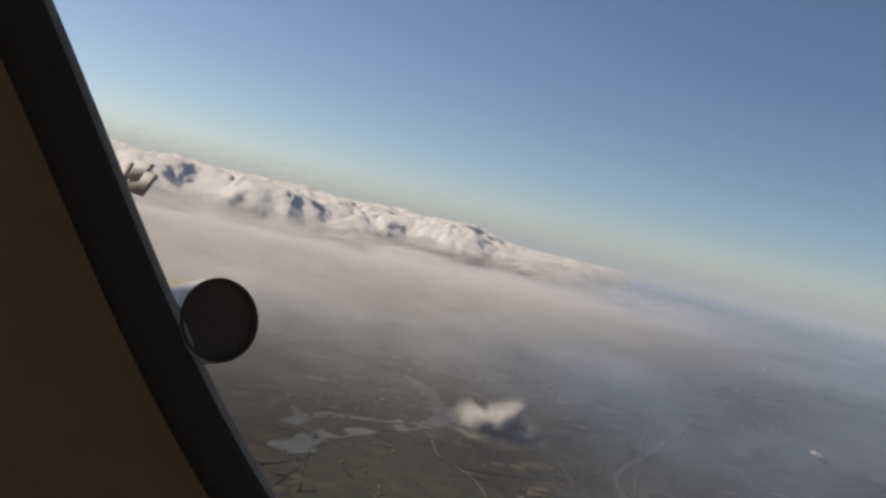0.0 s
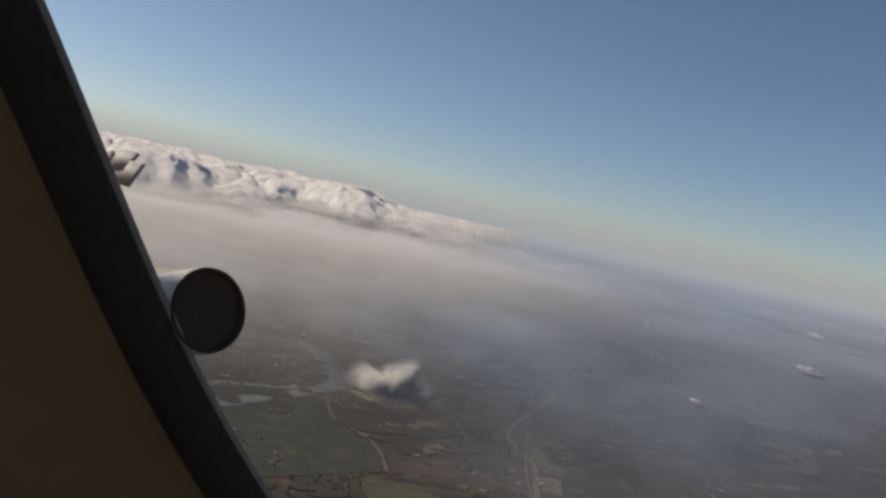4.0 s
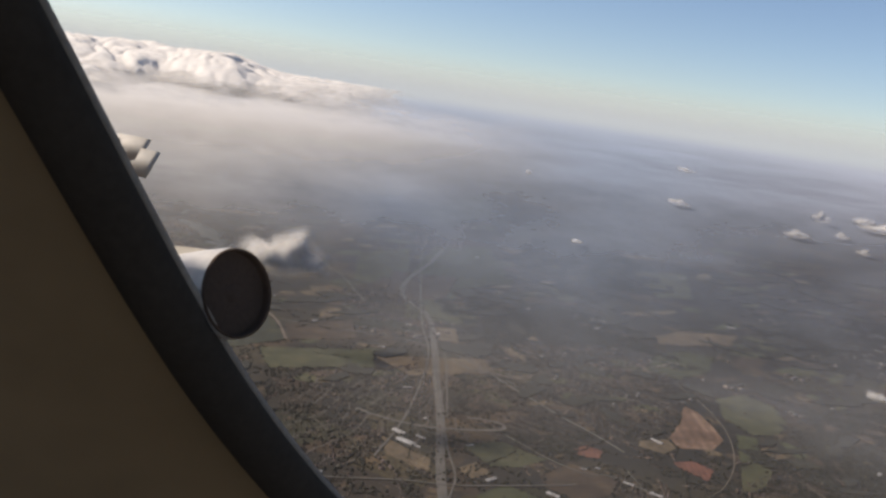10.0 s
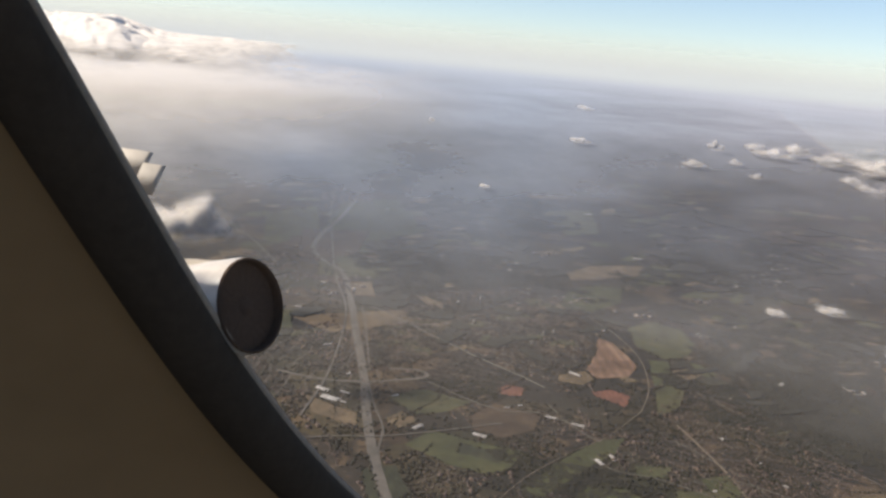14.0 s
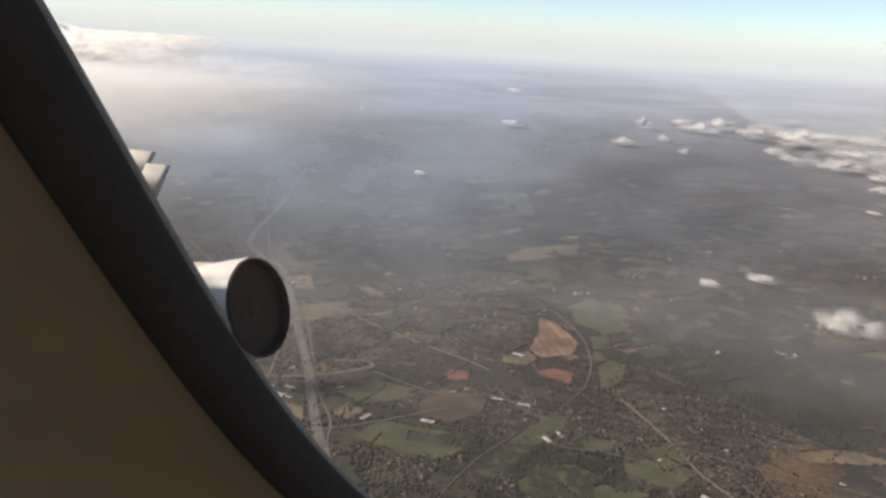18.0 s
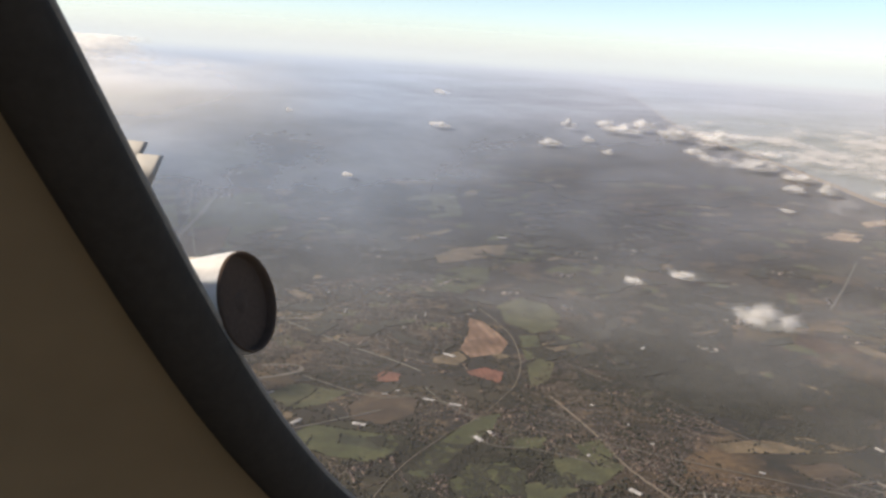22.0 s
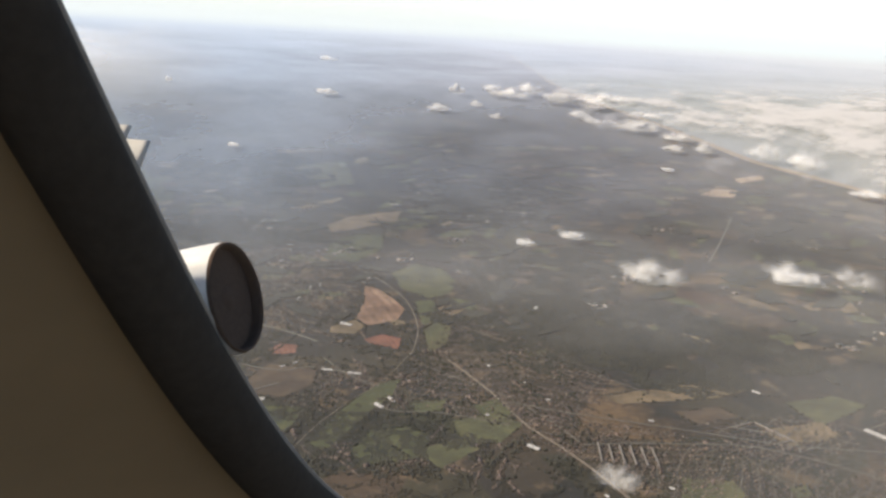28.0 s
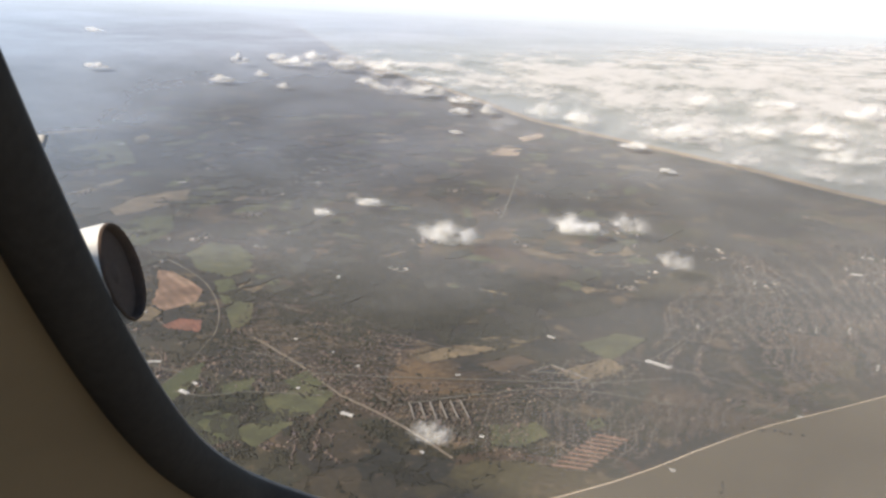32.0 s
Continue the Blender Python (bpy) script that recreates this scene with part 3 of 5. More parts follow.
field([(38.5, 136.0), (45.9, 139.2), (53.2, 132.1), (46.6, 128.6), (41.4, 128.3)], PASTURE_DULL, "dull olive pasture field bordered by dark hedges", 20)
field([(28.3, 110.6), (33.5, 110.9), (33.5, 102.3), (28.2, 97.6), (26.7, 101.0)], MARSH, "dark green marsh field beside a road", 21)
field([(103.3, 118.6), (110.7, 119.5), (109.2, 113.2), (102.7, 113.0)], PASTURE_DULL, "dull olive pasture field with darker hedge lines", 22)
field([(72.9, 97.3), (81.1, 97.1), (82.8, 91.2), (75.4, 88.1), (69.9, 91.2)], PASTURE_DULL, "dull olive pasture field near the town", 23)
field([(150.5, 322.6), (177.6, 325.5), (156.4, 278.2), (140.2, 274.5)], PASTURE_DULL, "dull olive pasture field among dark woods", 24)
field([(27.8, 182.6), (54.9, 186.9), (55.1, 177.1), (33.9, 171.4)], STUBBLE, "long tan strip of rough grass bordered by dark hedges", 25)
field([(1.5, 182.6), (28.0, 186.7), (26.9, 174.8), (4.0, 169.5)], PASTURE_DULL, "dull olive pasture field beside a road", 26)
field([(7.8, 202.4), (25.1, 211.0), (24.5, 194.5), (7.0, 188.7)], PLOUGH, "brown ploughed field with darker hedge lines", 27)
field([(17.5, 218.5), (22.9, 221.2), (23.1, 213.6), (16.3, 209.7)], STUBBLE, "pale tan stubble field near the town", 28)
field([(34.7, 298.6), (56.5, 319.1), (48.8, 269.0), (28.9, 255.4)], PASTURE_DULL, "dull olive pasture field among dark woods", 29)
field([(-30.4, 160.4), (-37.3, 203.0), (-29.4, 224.4), (-17.3, 239.7), (-9.6, 228.7), (2.4, 212.3), (8.9, 190.1)], MARSH, "dark green marsh pasture inside the river bend", 30)
field([(-39.9, 229.2), (-33.2, 244.3), (-21.2, 255.5), (-26.3, 243.4), (-36.4, 228.0)], MARSH, "low brown saltmarsh beside the river", 31)
field([(18.7, 342.3), (37.3, 380.2), (42.5, 347.5), (24.6, 310.3)], PLOUGH, "brown ploughed field with darker hedge lines", 32)
field([(79.3, 435.9), (136.8, 532.4), (122.2, 442.9), (78.3, 377.5)], PASTURE_DULL, "dull olive pasture field near the town", 33)
field([(44.1, 274.7), (66.3, 273.8), (55.1, 240.2), (36.7, 236.1)], PLOUGH, "brown ploughed field among dark woods", 34)
field([(79.6, 100.1), (84.8, 100.7), (83.5, 94.1), (77.8, 92.8)], PASTURE, "green pasture field bordered by dark hedges", 35)
field([(62.2, 92.0), (70.6, 92.2), (72.0, 88.1), (63.1, 85.9)], PASTURE_DULL, "dull olive pasture field beside a road", 36)
field([(70.9, 106.0), (77.3, 104.4), (73.3, 101.3), (69.7, 102.5)], PASTURE, "green pasture field with darker hedge lines", 37)
field([(101.4, 93.1), (119.2, 89.4), (127.6, 82.0), (118.7, 82.6), (102.1, 89.2)], STUBBLE, "pale tan stubble field near the town", 38)
field([(115.3, 71.3), (127.5, 67.9), (126.0, 63.0), (114.9, 64.9)], STUBBLE, "pale tan stubble field among dark woods", 39)
field([(107.9, 82.5), (116.7, 80.1), (116.4, 75.3), (107.8, 77.7)], PLOUGH, "brown ploughed field bordered by dark hedges", 40)
field([(277.5, 213.6), (296.4, 220.8), (303.6, 214.6), (287.5, 204.3)], SAND, "pale open sand pit beside a road", 41)
field([(328.2, 235.3), (351.0, 237.4), (342.6, 229.4), (320.9, 226.2)], SAND, "pale open sand pit with darker hedge lines", 42)
field([(92.1, 67.4), (97.7, 62.9), (96.0, 59.2), (89.4, 60.0), (87.1, 63.4)], PASTURE_DULL, "dull green playing field between the houses", 43)
field([(103.0, 57.8), (106.2, 57.2), (104.7, 55.1), (102.1, 55.7)], PASTURE, "small bright green pitch between the houses", 44)
field([(128.6, 75.5), (139.3, 73.3), (141.6, 67.2), (126.4, 67.0)], PASTURE_DULL, "dull olive pasture field bordered by dark hedges", 45)
field([(165.0, 49.6), (169.6, 41.3), (160.8, 34.6), (152.8, 42.2)], PLOUGH, "brown ploughed field beside a road", 46)


def stream(points, widths, z, seed):
    """A winding water course whose width changes along its way, with ragged banks."""
    line = spline([(*p, 0) for p in points], 14)
    verts, faces = [], []
    for i, p in enumerate(line):
        f = i / (len(line) - 1) * (len(widths) - 1)
        k = min(int(f), len(widths) - 2)
        w = widths[k] + (widths[k + 1] - widths[k]) * (f - k)
        d = (line[min(i + 1, len(line) - 1)] - line[max(i - 1, 0)]).normalized()
        s = Vector((-d.y, d.x, 0)) * w / 2
        q = p + Vector((noise.noise(p * 0.12 + Vector((0, 0, seed))), noise.noise(p * 0.12 + Vector((40, 0, seed))), 0)) * w * 0.35
        a, b = 1 + 0.45 * noise.noise(p * 0.22 + Vector((0, 9, seed))), 1 + 0.45 * noise.noise(p * 0.22 + Vector((0, 70, seed)))
        for c, h in ((q + s * a, z), (q - s * b, z), (q + s * a * 1.05, z - 0.03), (q - s * b * 1.05, z - 0.03)):
            verts.append((c.x, c.y, h))
    for i in range(len(line) - 1):
        a, b = 4 * i, 4 * i + 4
        faces += [(a, a + 1, b + 1, b), (a + 2, a, b, b + 2), (a + 1, a + 3, b + 3, b + 1)]
    return mesh_of("river", verts, faces, [WATER])


tagged(new("river", stream([(-43.1, 196.2), (-38.5, 210.7), (-30.6, 230.7), (-18.5, 248.8), (-11.2, 261.7), (-10.2, 279.6), (-16.3, 297.5), (-25.1, 319.1), (-31.0, 326.7)], [9, 7, 5.5, 5, 6, 9, 8, 5, 2.5], 0.080, 1)), "grey-green tidal river winding through low fields", "river", kind="structure")
tagged(new("creek", stream([(-48.4, 219.7), (-42.3, 239.4), (-33.2, 244.3), (-20.8, 252.7)], [5, 3.5, 3, 4], 0.086, 2)), "narrow grey creek between marshes", "river", kind="structure")
tagged(new("road", ribbon("road", [(98.5, 401.5), (85.7, 367.5), (63.7, 303.4), (48.0, 264.8), (42.8, 242.4), (46.7, 221.0), (43.9, 195.5), (40.0, 170.4), (36.7, 148.2), (33.2, 129.8), (31.0, 115.4), (29.9, 104.1), (29.3, 95.9)], 1.50, 0.100, ROAD)), "wide pale grey dual carriageway", "road", kind="structure")
tagged(new("road", ribbon("road", [(37.6, 150.3), (35.5, 135.4), (34.6, 123.8), (31.8, 115.2), (30.7, 105.5), (30.1, 96.4)], 0.35, 0.106, ROAD)), "pale grey country road between fields", "road", kind="structure")
tagged(new("road", ribbon("road", [(20.7, 150.4), (28.1, 145.4), (36.1, 143.3), (46.2, 144.0), (48.7, 145.5), (47.5, 148.2), (42.1, 149.4)], 0.80, 0.112, ROAD)), "pale grey country road between fields", "road", kind="structure")
tagged(new("road", ribbon("road", [(45.1, 195.2), (51.1, 182.6), (57.1, 167.0), (62.5, 153.6), (67.3, 144.0), (69.8, 137.3)], 0.50, 0.118, ROAD)), "pale grey country road between fields", "road", kind="structure")
tagged(new("road", ribbon("road", [(45.6, 190.4), (43.6, 177.5), (40.8, 162.8), (38.1, 148.7)], 0.30, 0.124, ROAD)), "pale grey country road between fields", "road", kind="structure")
tagged(new("road", ribbon("road", [(101.2, 180.6), (101.3, 173.5), (101.0, 164.7), (98.4, 150.5), (91.6, 135.6), (84.1, 125.6), (80.5, 122.5)], 0.20, 0.130, RAIL_BED)), "pale curved railway line", "road", kind="structure")
tagged(new("road", ribbon("road", [(80.5, 122.5), (71.9, 116.0), (61.7, 110.7), (52.7, 105.2), (44.9, 98.6), (40.9, 94.2)], 0.13, 0.136, RAIL_BED)), "narrow railway line between trees", "road", kind="structure")
tagged(new("road", ribbon("road", [(81.7, 117.2), (84.2, 108.9), (86.6, 100.1), (87.0, 90.1), (86.2, 82.2)], 0.20, 0.142, ROAD)), "pale grey country road between fields", "road", kind="structure")
tagged(new("road", ribbon("road", [(100.3, 132.2), (102.9, 121.4), (107.2, 112.4), (107.9, 99.4), (110.0, 87.8)], 0.14, 0.148, ROAD)), "pale grey country road between fields", "road", kind="structure")
tagged(new("road", ribbon("road", [(47.9, 142.2), (53.4, 132.6), (58.0, 127.7), (63.9, 126.3), (70.5, 117.4)], 0.30, 0.154, ROAD)), "pale grey country road between fields", "road", kind="structure")
tagged(new("road", ribbon("road", [(64.8, 108.9), (67.3, 104.3), (73.1, 100.6), (80.2, 91.9)], 0.25, 0.160, ROAD)), "pale grey country road between fields", "road", kind="structure")
tagged(new("road", ribbon("road", [(76.7, 270.6), (99.9, 273.2), (146.2, 307.5), (175.5, 318.7)], 0.40, 0.166, ROAD)), "pale grey country road between fields", "road", kind="structure")
tagged(new("road", ribbon("road", [(6.4, 205.0), (25.6, 200.3), (40.3, 194.6), (48.4, 179.7), (60.4, 174.3)], 0.42, 0.172, ROAD)), "pale grey country road between fields", "road", kind="structure")
tagged(new("road", ribbon("road", [(72.3, 364.2), (59.9, 310.1), (50.2, 254.2), (44.0, 215.0), (40.9, 186.2), (30.7, 150.4), (21.9, 129.8)], 0.40, 0.178, ROAD)), "pale grey country road between fields", "road", kind="structure")
tagged(new("road", ribbon("road", [(3.6, 122.2), (13.9, 121.5), (26.3, 121.6), (35.3, 120.7), (55.3, 122.9)], 0.30, 0.184, ROAD)), "pale grey country road between fields", "road", kind="structure")
tagged(new("road", ribbon("road", [(60.3, 544.7), (43.9, 438.7), (32.0, 366.1)], 1.20, 0.190, ROAD)), "pale grey country road between fields", "road", kind="structure")
tagged(new("road", ribbon("road", [(-11.1, 243.3), (-7.4, 225.8), (1.1, 215.3), (5.7, 204.2), (7.9, 189.4)], 0.70, 0.196, RAIL_BED)), "pale earth bank along the river", "road", kind="structure")
tagged(new("road", ribbon("road", [(12.0, 300.7), (15.9, 277.8), (24.9, 263.5), (29.9, 230.3)], 0.50, 0.202, ROAD)), "pale grey country road between fields", "road", kind="structure")
tagged(new("road", ribbon("road", [(87.1, 118.6), (85.2, 102.5), (82.7, 90.7), (82.5, 81.4), (81.7, 72.4), (80.4, 64.9)], 0.40, 0.208, RAIL_BED)), "pale railway line beside the town", "road", kind="structure")
tagged(new("road", ribbon("road", [(66.9, 129.3), (67.5, 119.7), (69.6, 113.7)], 0.30, 0.214, ROAD)), "pale grey country road between fields", "road", kind="structure")
tagged(new("road", ribbon("road", [(92.0, 90.1), (99.3, 82.1), (107.0, 73.7), (115.7, 64.4), (127.5, 55.6)], 0.24, 0.220, ROAD)), "pale grey country road between fields", "road", kind="structure")
tagged(new("road", ribbon("road", [(84.8, 99.0), (92.0, 90.1)], 0.24, 0.226, ROAD)), "pale grey country road between fields", "road", kind="structure")
tagged(new("road", ribbon("road", [(254.2, 180.7), (217.6, 157.4), (194.4, 143.4)], 0.50, 0.232, ROAD)), "pale grey country road between fields", "road", kind="structure")
tagged(new("road", ribbon("road", [(129.8, 65.5), (131.9, 54.5), (133.7, 44.1)], 0.22, 0.238, ROAD)), "pale grey country road between fields", "road", kind="structure")
tagged(new("road", ribbon("road", [(111.9, 74.0), (116.8, 66.9), (114.0, 62.9)], 0.30, 0.244, ROAD)), "pale grey country road between fields", "road", kind="structure")
tagged(new("road", ribbon("road", [(131.7, 62.0), (165.8, 61.7), (191.5, 57.8), (218.7, 44.6)], 0.20, 0.250, ROAD)), "pale grey country road between fields", "road", kind="structure")
tagged(new("road", ribbon("road", [(86.1, 81.3), (98.7, 74.6), (110.5, 66.2), (118.6, 50.1)], 0.22, 0.256, ROAD)), "pale grey country road between fields", "road", kind="structure")

# ---- towns ----
HOUSE_V = np.array([(-.5, -.5, 0), (.5, -.5, 0), (.5, .5, 0), (-.5, .5, 0), (-.5, -.5, 1), (.5, -.5, 1), (.5, .5, 1), (-.5, .5, 1), (-.5, 0, 1.6), (.5, 0, 1.6)])
HOUSE_T = np.array([(0, 1, 5), (0, 5, 4), (2, 3, 7), (2, 7, 6), (1, 2, 6), (1, 6, 5), (3, 0, 4), (3, 4, 7), (5, 6, 9), (7, 4, 8), (4, 5, 9), (4, 9, 8), (6, 7, 8), (6, 8, 9)])
HOUSE_M = np.array([0] * 10 + [1] * 4)


def streets(name, poly, angle, row, gap, share, seed):
    """Rows of small pitched-roof houses inside the outline, and the trees of their gardens."""
    rng = random.Random(seed)
    cx, cy = sum(p[0] for p in poly) / len(poly), sum(p[1] for p in poly) / len(poly)
    reach = max(math.hypot(p[0] - cx, p[1] - cy) for p in poly)
    c, s = math.cos(radians(angle)), math.sin(radians(angle))
    vv, k, trees, lanes = [], 0, [], []

    def drift(x, y):
        q = Vector((x * 0.045, y * 0.045, seed * 3.0))
        return x + 5.0 * noise.noise(q) + 1.2 * noise.noise(q * 4), y + 5.0 * noise.noise(q + Vector((30, 0, 0))) + 1.2 * noise.noise(q * 4 + Vector((30, 0, 0)))
    n = int(reach / row) + 1
    for i in range(-n, n + 1):
        bend = rng.uniform(-0.003, 0.003) + 0.004 * math.sin(i * 0.35 + seed)
        v = i * row
        u = -reach
        if i % 2 == 0:
            pts = [(cx + q * c - (v + row * 0.5 + bend * q * q) * s, cy + q * s + (v + row * 0.5 + bend * q * q) * c) for q in np.arange(-reach, reach, 1.5)]
            pts = [drift(*p) for p in pts]
            lanes += [(p, q) for p, q in zip(pts, pts[1:]) if inside(poly, *p) and inside(poly, *q)]
        if i % 7 == 3:
            pts = [(cx + (v * 1.3 + 2 * math.sin(q * 0.2)) * c - q * s, cy + (v * 1.3 + 2 * math.sin(q * 0.2)) * s + q * c) for q in np.arange(-reach, reach, 1.2)]
            pts = [drift(*p) for p in pts]
            lanes += [(p, q) for p, q in zip(pts, pts[1:]) if inside(poly, *p) and inside(poly, *q)]
        while u < reach:
            u += gap * rng.uniform(0.85, 1.3) * (3.0 if rng.random() < 0.05 else 1.0)
            w = v + bend * u * u + (0.28 if k % 2 else -0.28) * row * 0.5
            x, y = drift(cx + u * c - w * s, cy + u * s + w * c)
            if not inside(poly, x, y):
                continue
            thin = noise.noise((x * 0.07, y * 0.07, seed))
            if rng.random() > share * 0.95 + 0.7 * thin:
                if rng.random() < 0.5:
                    trees.append((x, y))
                continue
            k += 1
            a = radians(angle) + rng.uniform(-0.12, 0.12) + (math.pi / 2 if rng.random() < 0.2 else 0)
            size = np.array([gap * rng.uniform(0.45, 0.9), gap * rng.uniform(0.30, 0.45), gap * rng.uniform(0.18, 0.28)]) * (1.7 if rng.random() < 0.04 else 1.0)
            q = HOUSE_V * size
            ca, sa = math.cos(a), math.sin(a)
            vv.append(np.stack([x + q[:, 0] * ca - q[:, 1] * sa, y + q[:, 0] * sa + q[:, 1] * ca, q[:, 2] + 0.0], 1))
    vv = np.array(vv)
    tt = HOUSE_T[None] + (np.arange(len(vv)) * 10)[:, None, None]
    me = fast_mesh(name, vv.reshape(-1, 3), tt.reshape(-1, 3), [HOUSE_WALL, HOUSE_ROOF], np.tile(HOUSE_M, len(vv)))
    w = row * 0.07
    lv, lf = [], []
    for (x0, y0), (x1, y1) in lanes:
        d = math.hypot(x1 - x0, y1 - y0)
        nx, ny = -(y1 - y0) / d * w, (x1 - x0) / d * w
        k0 = len(lv)
        lv += [(x0 + nx, y0 + ny, 0.035), (x0 - nx, y0 - ny, 0.035), (x1 - nx, y1 - ny, 0.035), (x1 + nx, y1 + ny, 0.035)]
        lf.append((k0, k0 + 1, k0 + 2, k0 + 3))
    return me, trees, mesh_of("streets", lv, lf, [STREET])


garden = []


def town(poly, angle, row, gap, share, seed, lanes=True):
    me, trees, ways = streets("town_houses", poly, angle, row, gap, share, seed)
    tagged(new("town_houses", me), "rows of small brick houses with dark tiled roofs", "houses", kind="stuff")
    if lanes:
        tagged(new("streets", ways), "narrow grey residential streets", "streets", kind="stuff")
    garden.extend(trees + scatter_in(poly, int(area_of(poly) * 0.3), seed + 60))


town([(48.4, 193.7), (65.4, 202.1), (90.5, 204.9), (102.9, 191.7), (97.6, 169.6), (86.9, 153.5), (72.7, 139.7), (67.5, 144.5), (59.7, 163.5), (51.1, 182.6)], -35, 1.6, 0.62, 0.62, 11)
town([(41.4, 159.2), (50.3, 179.8), (56.8, 166.3), (64.3, 147.1), (61.4, 141.5), (49.1, 142.5), (42.1, 149.4)], -20, 1.05, 0.45, 0.9, 12)
town([(28.7, 174.4), (38.9, 184.9), (38.0, 167.0), (34.3, 148.1), (24.9, 150.7)], 30, 2.2, 1.0, 0.55, 13)
town([(80.8, 120.6), (94.9, 131.8), (103.2, 132.5), (111.3, 119.5), (108.9, 107.1), (110.0, 97.8), (94.8, 88.1), (81.4, 89.5), (74.6, 99.7), (72.9, 110.1)], -48, 1.2, 0.5, 0.78, 14)
town([(64.0, 127.6), (71.0, 120.5), (68.4, 115.7), (60.9, 122.1)], -20, 1.0, 0.7, 0.7, 15)
town([(36.8, 113.0), (42.0, 109.7), (46.9, 105.7), (39.3, 97.3), (32.2, 98.0)], 25, 1.1, 0.5, 0.6, 16)
town([(66.8, 110.6), (73.5, 111.1), (73.6, 102.8), (66.5, 104.6)], 40, 1.1, 0.5, 0.8, 17)
town([(57.6, 119.4), (65.3, 119.9), (62.1, 111.7), (53.3, 109.8), (51.3, 114.4)], 10, 1.1, 0.5, 0.6, 18)
town([(6.3, 151.2), (16.9, 171.9), (34.8, 177.1), (34.0, 156.7), (21.9, 129.8), (12.2, 122.9), (6.2, 130.5)], 62, 1.9, 0.5, 0.85, 19)
town([(37.5, 173.9), (51.8, 174.6), (44.4, 146.7), (32.4, 124.4), (24.8, 123.9), (33.0, 150.7)], 75, 1.9, 0.5, 0.8, 20)
town([(21.1, 240.8), (49.2, 253.9), (46.1, 215.6), (24.9, 208.9)], 20, 2.0, 0.85, 0.6, 21)
town([(64.9, 374.3), (94.0, 399.1), (81.8, 331.2), (59.1, 315.0)], 20, 3.0, 1.4, 0.5, 22, False)
town([(-58.0, 253.5), (-52.0, 280.8), (-31.0, 326.7), (-17.6, 295.9), (-21.5, 257.7), (-42.8, 228.1)], 15, 5.0, 1.7, 0.5, 23, False)
town([(-15.8, 309.5), (11.5, 359.5), (17.9, 279.8), (1.2, 234.0), (-7.7, 252.8)], 40, 4.0, 1.5, 0.35, 24, False)
town([(84.3, 97.5), (91.2, 89.4), (102.1, 77.6), (106.2, 67.8), (93.4, 62.2), (81.9, 67.3), (81.5, 79.0), (81.0, 87.3)], -30, 1.15, 0.5, 0.8, 25)
town([(107.0, 79.4), (119.9, 74.5), (131.0, 65.9), (123.6, 57.8), (106.2, 67.8)], 15, 1.5, 0.6, 0.6, 26)
town([(86.1, 81.3), (103.7, 72.7), (114.0, 62.9), (115.2, 53.3), (100.4, 48.1), (87.3, 54.7), (83.2, 71.7)], 20, 1.2, 0.5, 0.7, 27)
town([(162.3, 74.0), (208.2, 78.1), (240.3, 71.8), (253.4, 53.4), (182.0, 29.9), (159.0, 29.5), (138.8, 39.3), (126.6, 50.9), (131.7, 62.0)], 30, 1.6, 0.65, 0.6, 28)
town([(92.7, 57.9), (103.0, 52.4), (99.8, 48.7), (88.9, 52.1)], 62, 1.3, 0.42, 1.0, 29)
town([(119.0, 55.3), (137.6, 38.9), (138.8, 32.0), (118.7, 40.8), (102.7, 45.8), (94.0, 48.1), (104.9, 50.6)], 10, 1.1, 0.48, 0.7, 30)
rng = np.random.default_rng(5)
places = np.array([(x, y, 0.07) for x, y in garden])
tagged(new("garden_trees", clumps("garden_trees", places, rng.uniform(0.08, 0.24, len(places)), 1, TREES, 0.9)), "dark bare trees between the houses", "trees", kind="stuff")


def wood_spots(poly, count, seed):
    """Places in a wood whose edge wanders and which has clearings."""
    rng = random.Random(seed)
    xs, ys = [p[0] for p in poly], [p[1] for p in poly]
    reach = 0.16 * (max(xs) - min(xs) + max(ys) - min(ys)) / 2
    out = []
    while len(out) < count:
        x, y = rng.uniform(min(xs) - reach, max(xs) + reach), rng.uniform(min(ys) - reach, max(ys) + reach)
        p = Vector((x, y, seed * 9.0)) / (reach * 2.2)
        sx, sy = noise.noise(p) + 0.5 * noise.noise(p * 3) + 0.3 * noise.noise(p * 7), noise.noise(p + Vector((50, 0, 0))) + 0.5 * noise.noise(p * 3 + Vector((50, 0, 0)))
        if inside(poly, x + sx * reach * 1.5, y + sy * reach * 1.5) and noise.noise(p * 4.5) + 0.4 * noise.noise(p * 11) > -0.22:
            out.append((x, y))
    return out


def wood(poly, seed):
    a = area_of(poly)
    count = int(min(16000, a * 22))
    size = max(0.15, math.sqrt(a / count) * 0.72)
    pts = np.array([(x, y, size * 0.35) for x, y in wood_spots(poly, count, seed)])
    tagged(new("woodland", clumps("woodland", pts, rng.uniform(0.5, 1.3, len(pts)) * size, 1, TREES, 0.35, seed)), "dark brown leafless woodland", "woods", kind="stuff")


wood([(58.7, 240.4), (81.2, 253.0), (110.2, 237.8), (107.1, 207.2), (99.0, 194.0), (81.8, 204.0), (58.1, 203.4), (59.5, 220.4)], 40)
wood([(117.8, 157.2), (139.9, 173.9), (169.8, 174.0), (189.1, 160.1), (151.7, 125.9), (130.2, 130.5), (126.3, 145.6)], 41)
wood([(115.5, 130.4), (132.7, 130.0), (148.8, 123.2), (120.6, 97.4), (113.5, 101.3), (112.6, 111.2)], 42)
